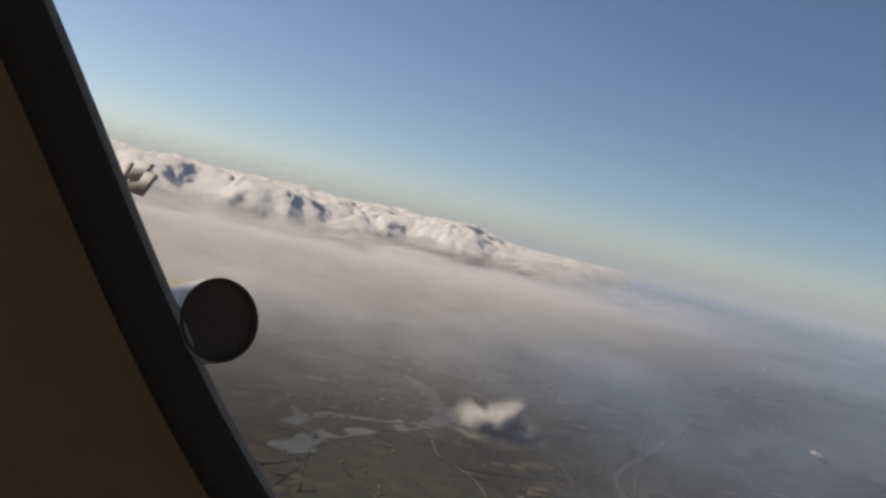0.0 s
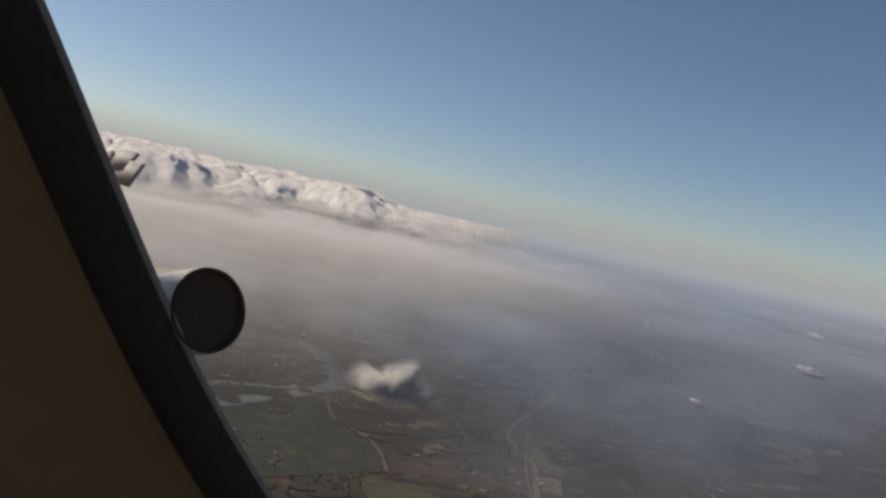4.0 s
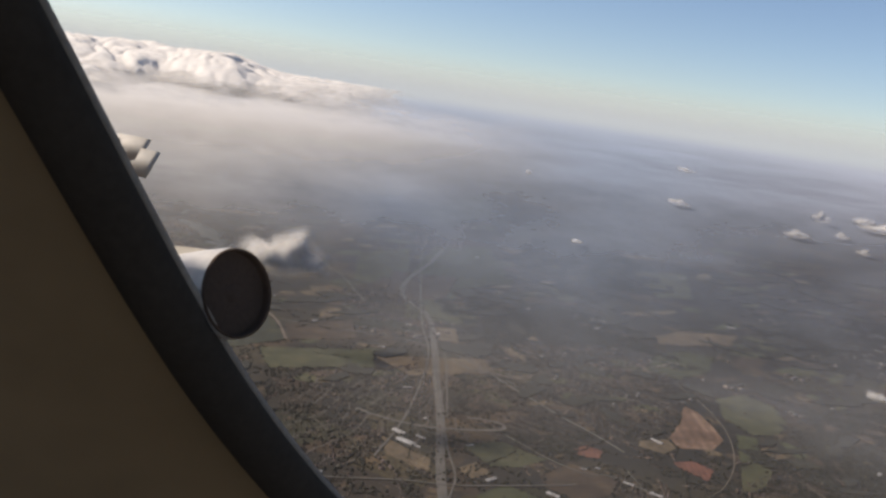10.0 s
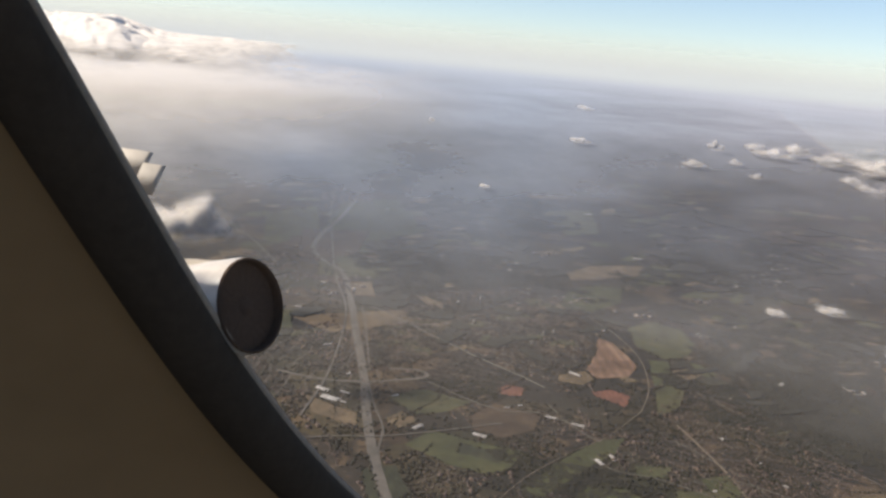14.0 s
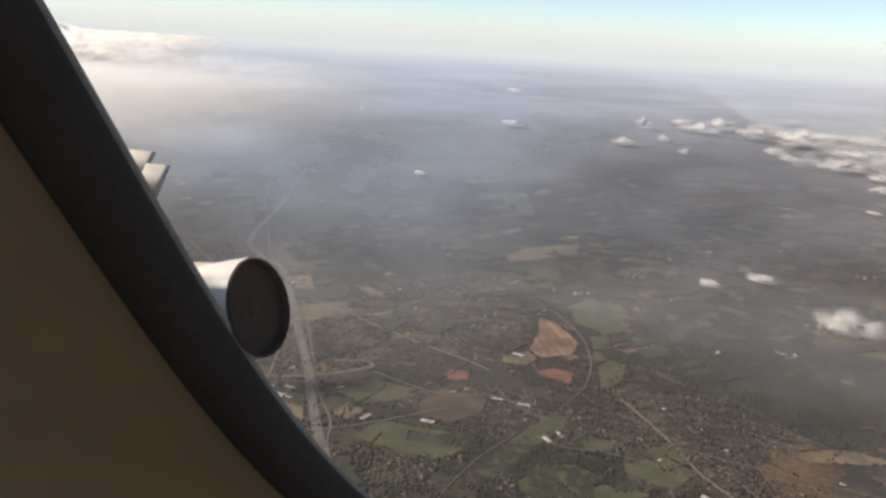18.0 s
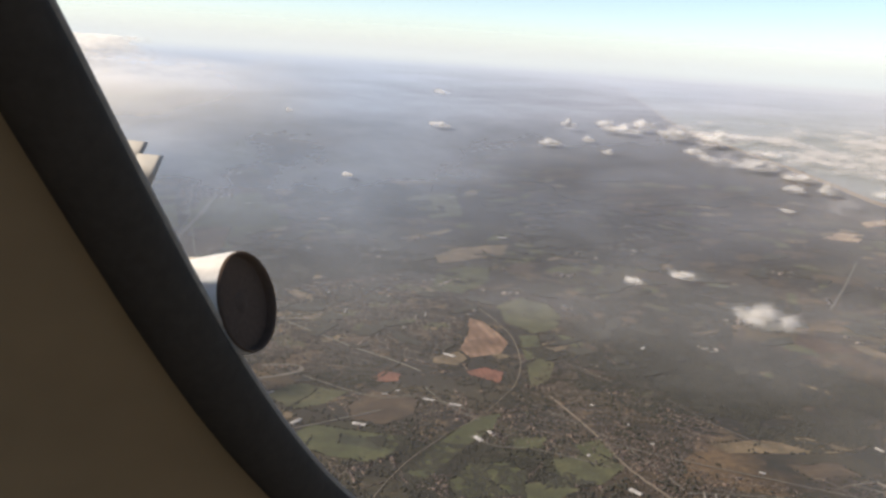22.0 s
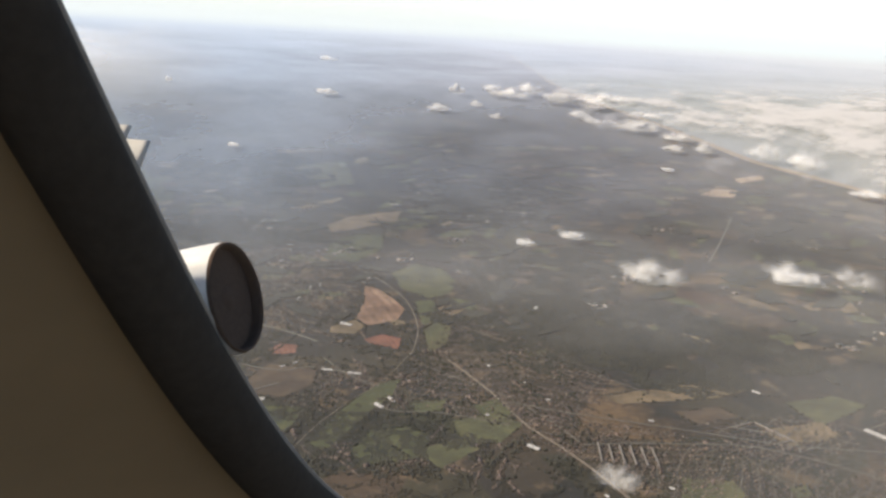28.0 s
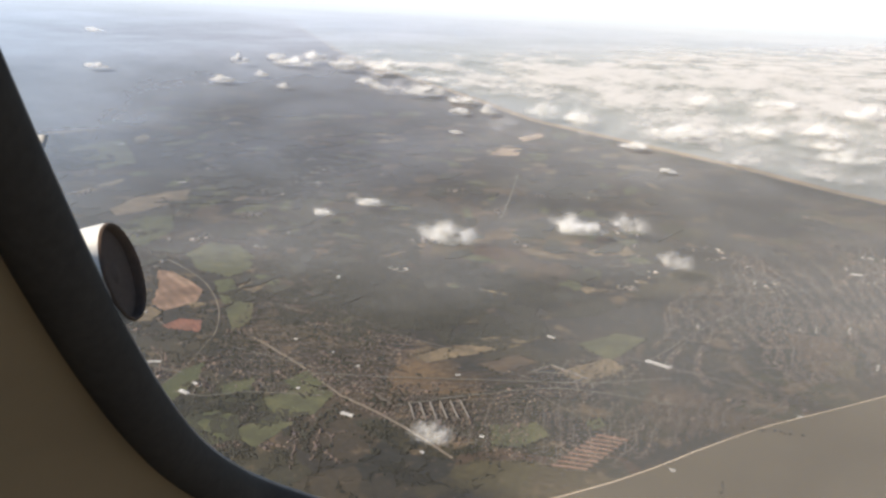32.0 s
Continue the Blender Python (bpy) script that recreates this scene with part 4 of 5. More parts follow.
wood([(79.9, 124.0), (85.6, 125.3), (83.9, 121.7), (74.5, 116.6)], 43)
wood([(49.4, 141.8), (62.6, 144.4), (58.1, 133.7), (48.7, 133.2)], 44)
wood([(69.3, 94.7), (73.8, 92.6), (71.7, 88.4), (66.9, 89.6)], 45)
wood([(111.1, 349.0), (167.6, 380.8), (148.0, 295.4), (119.0, 257.5), (94.3, 269.0)], 46)
wood([(160.0, 244.2), (205.9, 258.2), (219.6, 228.7), (185.1, 195.5), (147.9, 194.9)], 47)
wood([(40.0, 149.9), (49.4, 176.5), (47.6, 176.9), (40.0, 156.2)], 48)
wood([(53.6, 115.1), (68.3, 104.5), (71.7, 93.7), (58.7, 89.3), (49.1, 88.1), (48.6, 100.7)], 49)
# this wood and 52 spread over others, standing in for a wide cloud shadow
wood([(99.6, 140.5), (122.9, 142.0), (156.8, 120.5), (151.6, 98.2), (123.5, 93.0), (101.4, 107.8), (94.3, 121.2)], 50)
wood([(168.4, 268.7), (229.1, 275.4), (218.9, 229.2), (169.6, 217.0)], 51)
wood([(115.8, 145.8), (138.4, 132.0), (158.5, 97.5), (148.6, 77.3), (125.4, 82.2), (100.1, 102.0)], 52)
wood([(63.3, 231.8), (88.7, 245.8), (91.4, 222.0), (66.7, 195.9), (58.1, 203.3)], 53)
wood([(33.9, 740.5), (152.9, 975.7), (265.9, 1033.9), (120.9, 605.3), (55.1, 549.3)], 54)

hedge = []
for ob in [o for o in scene.objects if o.name.startswith("field")]:
    me = ob.data
    rim = [v.co for v in me.vertices][: len(me.vertices) // 2]
    for p, q in zip(rim, rim[1:] + rim[:1]):
        if random.random() < 0.45:
            k = max(1, int((q - p).length / 0.55))
            hedge += [tuple(p.lerp(q, (j + random.random()) / k)) for j in range(k) if random.random() < 0.75]
for _ in range(420):  # hedgerows and copses over the rest of the land
    r, a = 95 * math.exp(random.random() * 1.9), radians(random.uniform(-85, 32))
    x, y = math.sin(-a) * r, math.cos(a) * r
    turn, run = random.uniform(0, math.pi), random.uniform(4, 18)
    k = int(run / 0.6)
    for j in range(k):
        f = (j / k - 0.5) * run
        hedge.append((x + math.cos(turn) * f + random.uniform(-0.3, 0.3), y + math.sin(turn) * f + random.uniform(-0.3, 0.3), 0))
places = np.array([(p[0], p[1], 0.15) for p in hedge if p[0] < 320 and math.hypot(p[0], p[1]) > 104])
tagged(new("hedgerows", clumps("hedgerows", places, rng.uniform(0.10, 0.28, len(places)), 1, TREES, 0.9, 9)), "dark hedgerows along the field edges", "hedges", kind="stuff")


plots = [[(v.co.x, v.co.y) for v in o.data.vertices][: len(o.data.vertices) // 2] for o in scene.objects if o.name.startswith("field")]
plots = [(p, min(x for x, y in p), max(x for x, y in p), min(y for x, y in p), max(y for x, y in p)) for p in plots]


def open_land(x, y):
    return not any(x0 < x < x1 and y0 < y < y1 and inside(p, x, y) for p, x0, x1, y0, y1 in plots)


def beside_roads(places, spare):
    """Which of the places lie clear of every road."""
    w = np.array(WAYS)
    p = np.array(places)[:, None, :2]
    a, d = w[None, :, :2], (w[:, 2:4] - w[:, :2])[None]
    f = np.clip(((p - a) * d).sum(2) / np.maximum((d * d).sum(2), 1e-9), 0, 1)
    away = np.sqrt(((p - a - d * f[:, :, None]) ** 2).sum(2))
    return (away > w[None, :, 4] * 0.5 + spare).all(1)


def spinneys(count, seed, near, far, right, left):
    """Single trees, copses and tree lines on the land between the fields, between two ranges and two bearings."""
    rng = random.Random(seed)
    out = []
    while len(out) < count:
        r, a = near * (far / near) ** rng.random(), radians(rng.uniform(right, left))
        x, y = -math.sin(a) * r, math.cos(a) * r
        p = Vector((x, y, 0)) * 0.11
        lines = 0.16 - min(abs(noise.noise(p * 0.8)), abs(noise.noise(p * 1.7 + Vector((20, 0, 0)))))
        if lines * 5 + 0.9 * noise.noise(p * 1.4 + Vector((0, 30, 0))) + rng.uniform(-0.5, 0.3) > 0.42 and y > 58 and open_land(x, y):
            out.append((x, y, 0.1))
    return out


for count, seed, near, far, right, left, small, large in ((8000, 77, 104, 215, -46, 4, 0.12, 0.34), (6000, 78, 72, 112, -66, -24, 0.05, 0.15)):
    places = np.array(spinneys(count, seed, near, far, right, left))
    places = places[beside_roads(places, 0.15)]
    tagged(new("scattered_trees", clumps("scattered_trees", places, rng.uniform(small, large, len(places)), 1, TREES, 0.8, 12)), "scattered dark trees and tree lines between the fields", "trees", kind="stuff")


def hamlets(count, seed):
    """Loose groups of houses along lanes between the fields."""
    rng = random.Random(seed)
    vv = []
    while len(vv) < count:
        r, a = 104 * 1.8 ** rng.random(), radians(rng.uniform(-42, 2))
        cx, cy = -math.sin(a) * r, math.cos(a) * r
        turn, run = rng.uniform(0, math.pi), rng.randint(4, 26)
        for k in range(run):
            f = (k - run / 2) * 0.42
            x, y = cx + math.cos(turn) * f + rng.gauss(0, 0.18), cy + math.sin(turn) * f + rng.gauss(0, 0.18)
            if y < 62 or not open_land(x, y):
                continue
            q = HOUSE_V * np.array([rng.uniform(0.22, 0.5), rng.uniform(0.16, 0.28), rng.uniform(0.09, 0.15)]) * (2.2 if rng.random() < 0.05 else 1.0)
            t = turn + rng.gauss(0, 0.1) + (math.pi / 2 if rng.random() < 0.3 else 0)
            ca, sa = math.cos(t), math.sin(t)
            vv.append(np.stack([x + q[:, 0] * ca - q[:, 1] * sa, y + q[:, 0] * sa + q[:, 1] * ca, q[:, 2]], 1))
    vv = np.array(vv)
    vv = vv[beside_roads(vv[:, 0], 0.3)]
    tt = HOUSE_T[None] + (np.arange(len(vv)) * 10)[:, None, None]
    me = fast_mesh("village_houses", vv.reshape(-1, 3), tt.reshape(-1, 3), [HOUSE_WALL, HOUSE_ROOF], np.tile(HOUSE_M, len(vv)))
    tagged(new("village_houses", me), "loose rows of brick houses with dark tiled roofs", "houses", kind="stuff")


hamlets(2200, 55)


def far_plots(count, seed):
    """Woods, ploughland and meadows of the farther country, each a low slab of its own tilt and size."""
    rng = random.Random(seed)
    verts, faces, kinds = [], [], []
    while len(faces) < count * 6:
        r, a = 165 * 2.9 ** rng.random(), radians(rng.uniform(-64, 14))
        x, y = -math.sin(a) * r, math.cos(a) * r
        if x > coast_at(y) - 12 or not open_land(x, y):
            continue
        long, short = rng.uniform(2.0, 9.0) * (r / 230), rng.uniform(1.2, 4.0) * (r / 230)
        turn = rng.uniform(-0.5, 0.5) + (math.pi / 2 if rng.random() < 0.25 else 0) + 0.4
        top = 0.012 + 0.025 * rng.random()
        kind = rng.choice((0, 0, 0, 1, 1, 2, 2, 3))
        if kind == 0:
            top += 0.25
        k, corners = len(verts), 5
        turns = sorted(rng.uniform(0, 0.7) + j * 2 * math.pi / corners for j in range(corners))
        rim = [(long * math.cos(t) * rng.uniform(0.75, 1.1), short * math.sin(t) * rng.uniform(0.75, 1.1)) for t in turns]
        for h in (top, -0.02):
            verts += [(x + p * math.cos(turn) - q * math.sin(turn), y + p * math.sin(turn) + q * math.cos(turn), h) for p, q in rim]
        faces.append(tuple(range(k, k + corners)))
        faces += [(k + j, k + corners + j, k + corners + (j + 1) % corners, k + (j + 1) % corners) for j in range(corners)]
        kinds += [kind] * 6
    me = mesh_of("far_plots", verts, faces, [TREES, PLOUGH, PASTURE_DULL, STUBBLE], kinds)
    tagged(new("far_plots", me), "patchwork of dark woods, ploughland and meadows far off", "fields", kind="stuff")


far_plots(720, 91)


def shed(ends, seed):
    """A long low shed: walls, a shallow roof of two slopes and a ridge."""
    (x0, y0), (x1, y1) = ends
    rng = random.Random(seed)
    run = max(0.5, 0.42 * math.hypot(x1 - x0, y1 - y0))
    wide = min(max(0.3, run * rng.uniform(0.22, 0.4)), 1.3)
    top = 0.14 + 0.05 * wide
    rise = 0.1 * wide
    base = new("shed")
    base.matrix_world = pose((x0 + x1) / 2, (y0 + y1) / 2, 0, 0, 0, math.degrees(math.atan2(y1 - y0, x1 - x0)))
    a, b = run / 2, wide / 2
    body = [(-a, -b, 0), (a, -b, 0), (a, b, 0), (-a, b, 0), (-a, -b, top), (a, -b, top), (a, b, top), (-a, b, top), (-a, 0, top + rise), (a, 0, top + rise)]
    part("wall", mesh_of("wall", body, [(0, 1, 5, 4), (2, 3, 7, 6), (1, 2, 6, 9, 5), (3, 0, 4, 8, 7)], [SHED_WALL]), base)
    for side in (-1, 1):
        e, t = 0.08, 0.05
        v = [(-a - e, side * (b + e), top - 0.01), (a + e, side * (b + e), top - 0.01), (a + e, 0, top + rise + 0.01), (-a - e, 0, top + rise + 0.01)]
        v += [(x, y, z + t) for x, y, z in v]
        part("roof", mesh_of("roof", v, [(3, 2, 1, 0), (4, 5, 6, 7), (0, 1, 5, 4), (1, 2, 6, 5), (2, 3, 7, 6), (3, 0, 4, 7)], [SHED_ROOF]), base)
    r = 0.05
    part("ridge", mesh_of("ridge", [(-a, -r, top + rise + 0.05), (a, -r, top + rise + 0.05), (a, 0, top + rise + 0.11), (-a, 0, top + rise + 0.11), (a, r, top + rise + 0.05), (-a, r, top + rise + 0.05)],
                          [(0, 1, 2, 3), (3, 2, 4, 5)], [SHED_WALL]), base)
    return tagged(base, "long low shed with a pale sheet roof" if run > 3 else "small pale-roofed industrial building", "building", "pale-roofed sheds")


shed([(25.6, 142.9), (29.6, 138.1)], 0)
shed([(29.8, 140.1), (32.8, 137.3)], 1)
shed([(25.3, 139.1), (31.1, 133.7)], 2)
shed([(38.4, 122.0), (42.6, 124.8)], 3)
shed([(57.7, 129.3), (59.8, 129.1)], 4)
shed([(60.7, 129.9), (62.4, 129.8)], 5)
shed([(47.9, 120.7), (51.7, 117.3)], 6)
shed([(77.8, 146.0), (80.7, 140.8)], 7)
shed([(63.5, 125.7), (66.8, 122.9)], 8)
shed([(66.8, 122.4), (70.4, 119.1)], 9)
shed([(65.6, 109.6), (65.9, 105.3)], 10)
shed([(68.8, 110.5), (68.7, 106.4)], 11)
shed([(120.4, 132.6), (123.7, 135.3)], 12)
shed([(38.5, 136.0), (41.3, 136.9)], 13)
shed([(29.1, 135.6), (31.1, 133.7)], 14)
shed([(32.7, 146.9), (34.6, 148.0)], 15)
shed([(78.8, 96.1), (79.9, 96.6)], 16)
shed([(80.8, 239.9), (82.2, 239.7)], 17)
shed([(95.9, 390.7), (100.5, 387.2)], 18)
shed([(55.1, 400.5), (58.2, 400.5)], 19)
shed([(34.2, 357.7), (37.1, 357.7)], 20)
shed([(30.3, 163.3), (34.6, 164.1)], 21)
shed([(168.9, 316.4), (173.6, 316.2)], 22)
shed([(147.2, 241.4), (153.4, 239.0)], 23)
shed([(13.4, 205.8), (17.0, 207.8)], 24)
shed([(31.3, 352.1), (36.4, 356.4)], 25)
shed([(75.4, 360.5), (81.5, 362.4)], 26)
shed([(70.3, 193.1), (71.6, 192.5)], 27)
shed([(10.5, 122.8), (14.0, 123.4)], 28)
shed([(28.6, 189.8), (32.0, 189.7)], 29)
shed([(38.4, 210.9), (41.3, 210.1)], 30)
shed([(4.4, 227.2), (5.6, 227.2)], 31)
shed([(11.3, 224.3), (12.2, 224.0)], 32)
shed([(35.5, 486.5), (39.1, 492.7)], 33)
shed([(-44.3, 247.9), (-39.4, 249.5)], 34)
shed([(-33.5, 275.5), (-28.1, 277.3)], 35)
shed([(80.1, 312.9), (84.7, 314.9)], 36)
shed([(-32.7, 338.8), (-28.8, 344.9)], 37)
shed([(78.3, 86.6), (79.5, 82.3)], 38)
shed([(91.9, 96.3), (92.3, 95.8)], 39)
shed([(127.8, 82.4), (128.0, 79.0)], 40)
shed([(92.0, 112.9), (92.4, 112.0)], 41)
shed([(101.2, 82.6), (102.4, 81.3)], 42)
shed([(130.9, 65.5), (131.8, 54.6)], 43)
shed([(88.0, 66.6), (88.4, 65.3)], 44)
shed([(128.8, 35.4), (129.8, 33.7)], 45)
shed([(78.7, 69.2), (78.7, 68.8)], 46)
shed([(92.8, 103.8), (93.3, 103.3)], 47)
shed([(99.6, 42.5), (99.6, 40.8)], 48)
shed([(236.5, 57.2), (238.5, 50.7)], 49)
shed([(217.5, 54.4), (220.6, 48.7)], 50)


def terrace(start, end, wide, mat, label):
    """A long low row of dwellings: wall, two roof slopes and chimneys along the ridge."""
    (x0, y0), (x1, y1) = start, end
    base = new("terrace")
    base.matrix_world = pose((x0 + x1) / 2, (y0 + y1) / 2, 0, 0, 0, math.degrees(math.atan2(y1 - y0, x1 - x0)))
    a, b, top, rise = math.hypot(x1 - x0, y1 - y0) / 2, wide / 2, 0.22, 0.13
    body = [(-a, -b, 0), (a, -b, 0), (a, b, 0), (-a, b, 0), (-a, -b, top), (a, -b, top), (a, b, top), (-a, b, top), (-a, 0, top + rise), (a, 0, top + rise)]
    part("wall", mesh_of("wall", body, [(0, 1, 5, 4), (2, 3, 7, 6), (1, 2, 6, 9, 5), (3, 0, 4, 8, 7)], [HOUSE_WALL]), base)
    for side in (-1, 1):
        v = [(-a - 0.03, side * (b + 0.03), top), (a + 0.03, side * (b + 0.03), top), (a + 0.03, 0, top + rise + 0.01), (-a - 0.03, 0, top + rise + 0.01)]
        v += [(x, y, z + 0.02) for x, y, z in v]
        part("roof", mesh_of("roof", v, [(3, 2, 1, 0), (4, 5, 6, 7), (0, 1, 5, 4), (1, 2, 6, 5), (2, 3, 7, 6), (3, 0, 4, 7)], [mat]), base)
    for k in range(max(2, int(a * 1.6))):
        x = -a + 2 * a * (k + 0.5) / max(2, int(a * 1.6))
        v = [(x + p, q, top + rise + h) for h in (-0.03, 0.09) for p, q in ((-0.03, -0.03), (0.03, -0.03), (0.03, 0.03), (-0.03, 0.03))]
        part("chimney", mesh_of("chimney", v, [(4, 5, 6, 7), (0, 1, 5, 4), (1, 2, 6, 5), (2, 3, 7, 6), (3, 0, 4, 7)], [HOUSE_WALL]), base)
    return tagged(base, label, "terraced houses", "terraces of the seaside town")


RED_ROOF = surface("red_clay_tiles", (0.085, 0.046, 0.032), (0.135, 0.075, 0.052), 1.2, 0.8)
PALE_ROOF = surface("weathered_pale_tiles", (0.075, 0.066, 0.056), (0.125, 0.11, 0.095), 1.2, 0.8)
for k in range(9):
    f = k / 8
    terrace((88.7 + 11.9 * f, 54.3), (91.3 + 11.2 * f, 50.1 + 0.1 * f), 0.30, RED_ROOF, "long brick terrace with an orange-red tiled roof")
for k in range(6):
    f = k / 5
    terrace((88.4 + 6.2 * f, 80.5 - 5.2 * f), (84.9 + 6.3 * f, 76.1 - 5.3 * f), 0.28, PALE_ROOF, "long terrace with a weathered pale roof")
for p, q in (((112.3, 73.7), (116.8, 73.3)), ((116.8, 73.0), (116.6, 66.4)), ((113.1, 66.8), (116.3, 66.1))):
    terrace(p, q, 0.34, PALE_ROOF, "long terrace with a weathered pale roof")


def farmsteads(count, seed):
    """Small groups of barns and houses scattered over the farther land."""
    rng = random.Random(seed)
    vv = []
    while len(vv) < count:
        r, a = 185 * (2.1 ** rng.random()), radians(rng.uniform(-74, 24))
        cx, cy = -math.sin(a) * r, math.cos(a) * r
        if cx > 300:
            continue
        turn = rng.uniform(0, math.pi)
        for _ in range(rng.choice((1, 2, 2, 3, 5, 9))):
            x, y = cx + rng.gauss(0, 2.2), cy + rng.gauss(0, 2.2)
            q = HOUSE_V * np.array([rng.uniform(0.6, 1.9), rng.uniform(0.4, 0.8), rng.uniform(0.2, 0.35)])
            t = turn + (math.pi / 2 if rng.random() < 0.3 else 0)
            ca, sa = math.cos(t), math.sin(t)
            vv.append(np.stack([x + q[:, 0] * ca - q[:, 1] * sa, y + q[:, 0] * sa + q[:, 1] * ca, q[:, 2]], 1))
    vv = np.array(vv)
    tt = HOUSE_T[None] + (np.arange(len(vv)) * 10)[:, None, None]
    me = fast_mesh("farm_buildings", vv.reshape(-1, 3), tt.reshape(-1, 3), [HOUSE_WALL, BARN_ROOF], np.tile(HOUSE_M, len(vv)))
    return tagged(new("farm_buildings", me), "scattered farm buildings with pale and dark roofs", "farm buildings", kind="stuff")


farmsteads(420, 31)


def tower_block(x, y, turn, high, wide):
    """A slab block: walls, a flat roof with a lift house, and a band of windows to each storey."""
    base = new("tower_block")
    base.matrix_world = pose(x, y, 0, 0, 0, turn)
    a, b = wide / 2, wide * 0.3

    def box(x0, x1, y0, y1, z0, z1):
        v = [(x0, y0, z0), (x1, y0, z0), (x1, y1, z0), (x0, y1, z0), (x0, y0, z1), (x1, y0, z1), (x1, y1, z1), (x0, y1, z1)]
        return v, [(3, 2, 1, 0), (4, 5, 6, 7), (0, 1, 5, 4), (1, 2, 6, 5), (2, 3, 7, 6), (3, 0, 4, 7)]
    part("wall", mesh_of("wall", *box(-a, a, -b, b, 0, high), [SHED_WALL]), base)
    part("roof", mesh_of("roof", *box(-a - 0.03, a + 0.03, -b - 0.03, b + 0.03, high, high + 0.05), [SHED_WALL]), base)
    part("lift_house", mesh_of("lift_house", *box(-a * 0.3, a * 0.2, -b * 0.5, b * 0.5, high + 0.05, high + 0.22), [SHED_WALL]), base)
    storeys = int(high / 0.16)
    for k in range(storeys):
        z = 0.05 + k * 0.16
        part("window_band", mesh_of("window_band", *box(-a * 0.94, a * 0.94, -b - 0.006, b + 0.006, z + 0.03, z + 0.1), [BLADE]), base)
    return tagged(base, "pale concrete tower block above the seaside town", "building", "tower blocks")


spots = random.Random(21)
for quarter, count in (([(162.3, 74.0), (208.2, 78.1), (240.3, 71.8), (253.4, 53.4), (182.0, 29.9), (159.0, 29.5), (138.8, 39.3), (126.6, 50.9), (131.7, 62.0)], 8), ([(48.4, 193.7), (65.4, 202.1), (90.5, 204.9), (102.9, 191.7), (97.6, 169.6), (86.9, 153.5), (72.7, 139.7), (67.5, 144.5), (59.7, 163.5), (51.1, 182.6)], 5)):
    for x, y in scatter_in(quarter, count, spots.randrange(999)):
        tower_block(x, y, spots.uniform(0, 180), spots.uniform(0.4, 1.0), spots.uniform(0.4, 0.8))


# ---- clouds ----
def puff(name, humps, seed, label, level=3, thin=1):
    """A heaped cloud, one unit in half its width: shell within shell, each denser than the one outside it."""
    rng = random.Random(seed)
    v, faces = ICO[level]
    heads = [(Vector((0, 0, 0.05)), 0.52)]
    for _ in range(humps * 5):
        x = rng.uniform(-0.78, 0.78)
        heads.append((Vector((x, rng.uniform(-0.4, 0.4), rng.uniform(0.05, 0.62) * (1.1 - abs(x)))), rng.uniform(0.15, 0.32)))

    def reach(q):
        far = 0.0
        for c, r in heads:
            b = q.dot(c)
            inner = b * b - c.dot(c) + r * r
            if inner > 0:
                far += max(0.0, b + math.sqrt(inner)) ** 9
        p = q * 1.4 + Vector((seed * 3.7, seed, 0))
        return far ** (1 / 9) + 0.10 * abs(noise.noise(p * 3.3)) + 0.05 * abs(noise.noise(p * 7.0))

    body = np.array([d * reach(Vector(d)) for d in v])
    body[:, 2] = np.where(body[:, 2] < 0, body[:, 2] * 0.35, body[:, 2])
    rough = np.array([[noise.noise(Vector(p) * 3.1 + Vector((k * 5.0, 0, seed))) for p in body] for k in range(7)])
    mats = (SHELLS, THIN_SHELLS, FAINT_SHELLS)[thin]

    def shells(which):
        vv = np.concatenate([body * ((1.22 - 0.085 * k) + 0.07 * rough[k][:, None]) for k in which])
        ff = np.concatenate([faces + i * len(body) for i in range(len(which))])
        return fast_mesh(name, vv, ff, [mats[k] for k in which], np.repeat(np.arange(len(which)), len(faces)), True)

    ob = tagged(new(name, shells([3, 4, 5, 6])), label, "cloud")
    tagged(part("fluff", shells([0, 1, 2]), ob, "soft ragged skin of cloud"), kind="stuff")
    return ob


def cloud_row(rows, seed):
    """Heaped clouds that stand just clear of the mist: bearing left of +y, dip, breadth and height in degrees, humps, thin."""
    for i, (left, dip, wide, tall, humps, thin) in enumerate(rows):
        r = 60.0
        while 60 - r * math.tan(radians(dip)) > haze_height(r) + 0.012 * r * tall and r < (150 if wide > 6.2 else 900):
            r += 0.5
        grow, rise = (1.0, 1.0) if dip > 8 else (1.3, 1.5)
        w, h = r * math.tan(radians(wide * grow)), r * math.tan(radians(tall * rise))
        cloud = puff("cloud", humps, seed + i, "small white heaped cloud over dark land" if wide < 3 else "white heaped cloud with soft ragged edges", 4 if wide > 2.6 else 3, thin)
        cloud.matrix_basis = pose(-math.sin(radians(left)) * r, math.cos(radians(left)) * r, 60 - r * math.tan(radians(dip)) - 0.15 * h, 0, 0, left) @ Matrix.Diagonal((w * 0.40, w * 0.30, h * 0.64, 1))


cloud_row([(-1.8, 12.2, 7.6, 5.0, 3, 0)], 102)
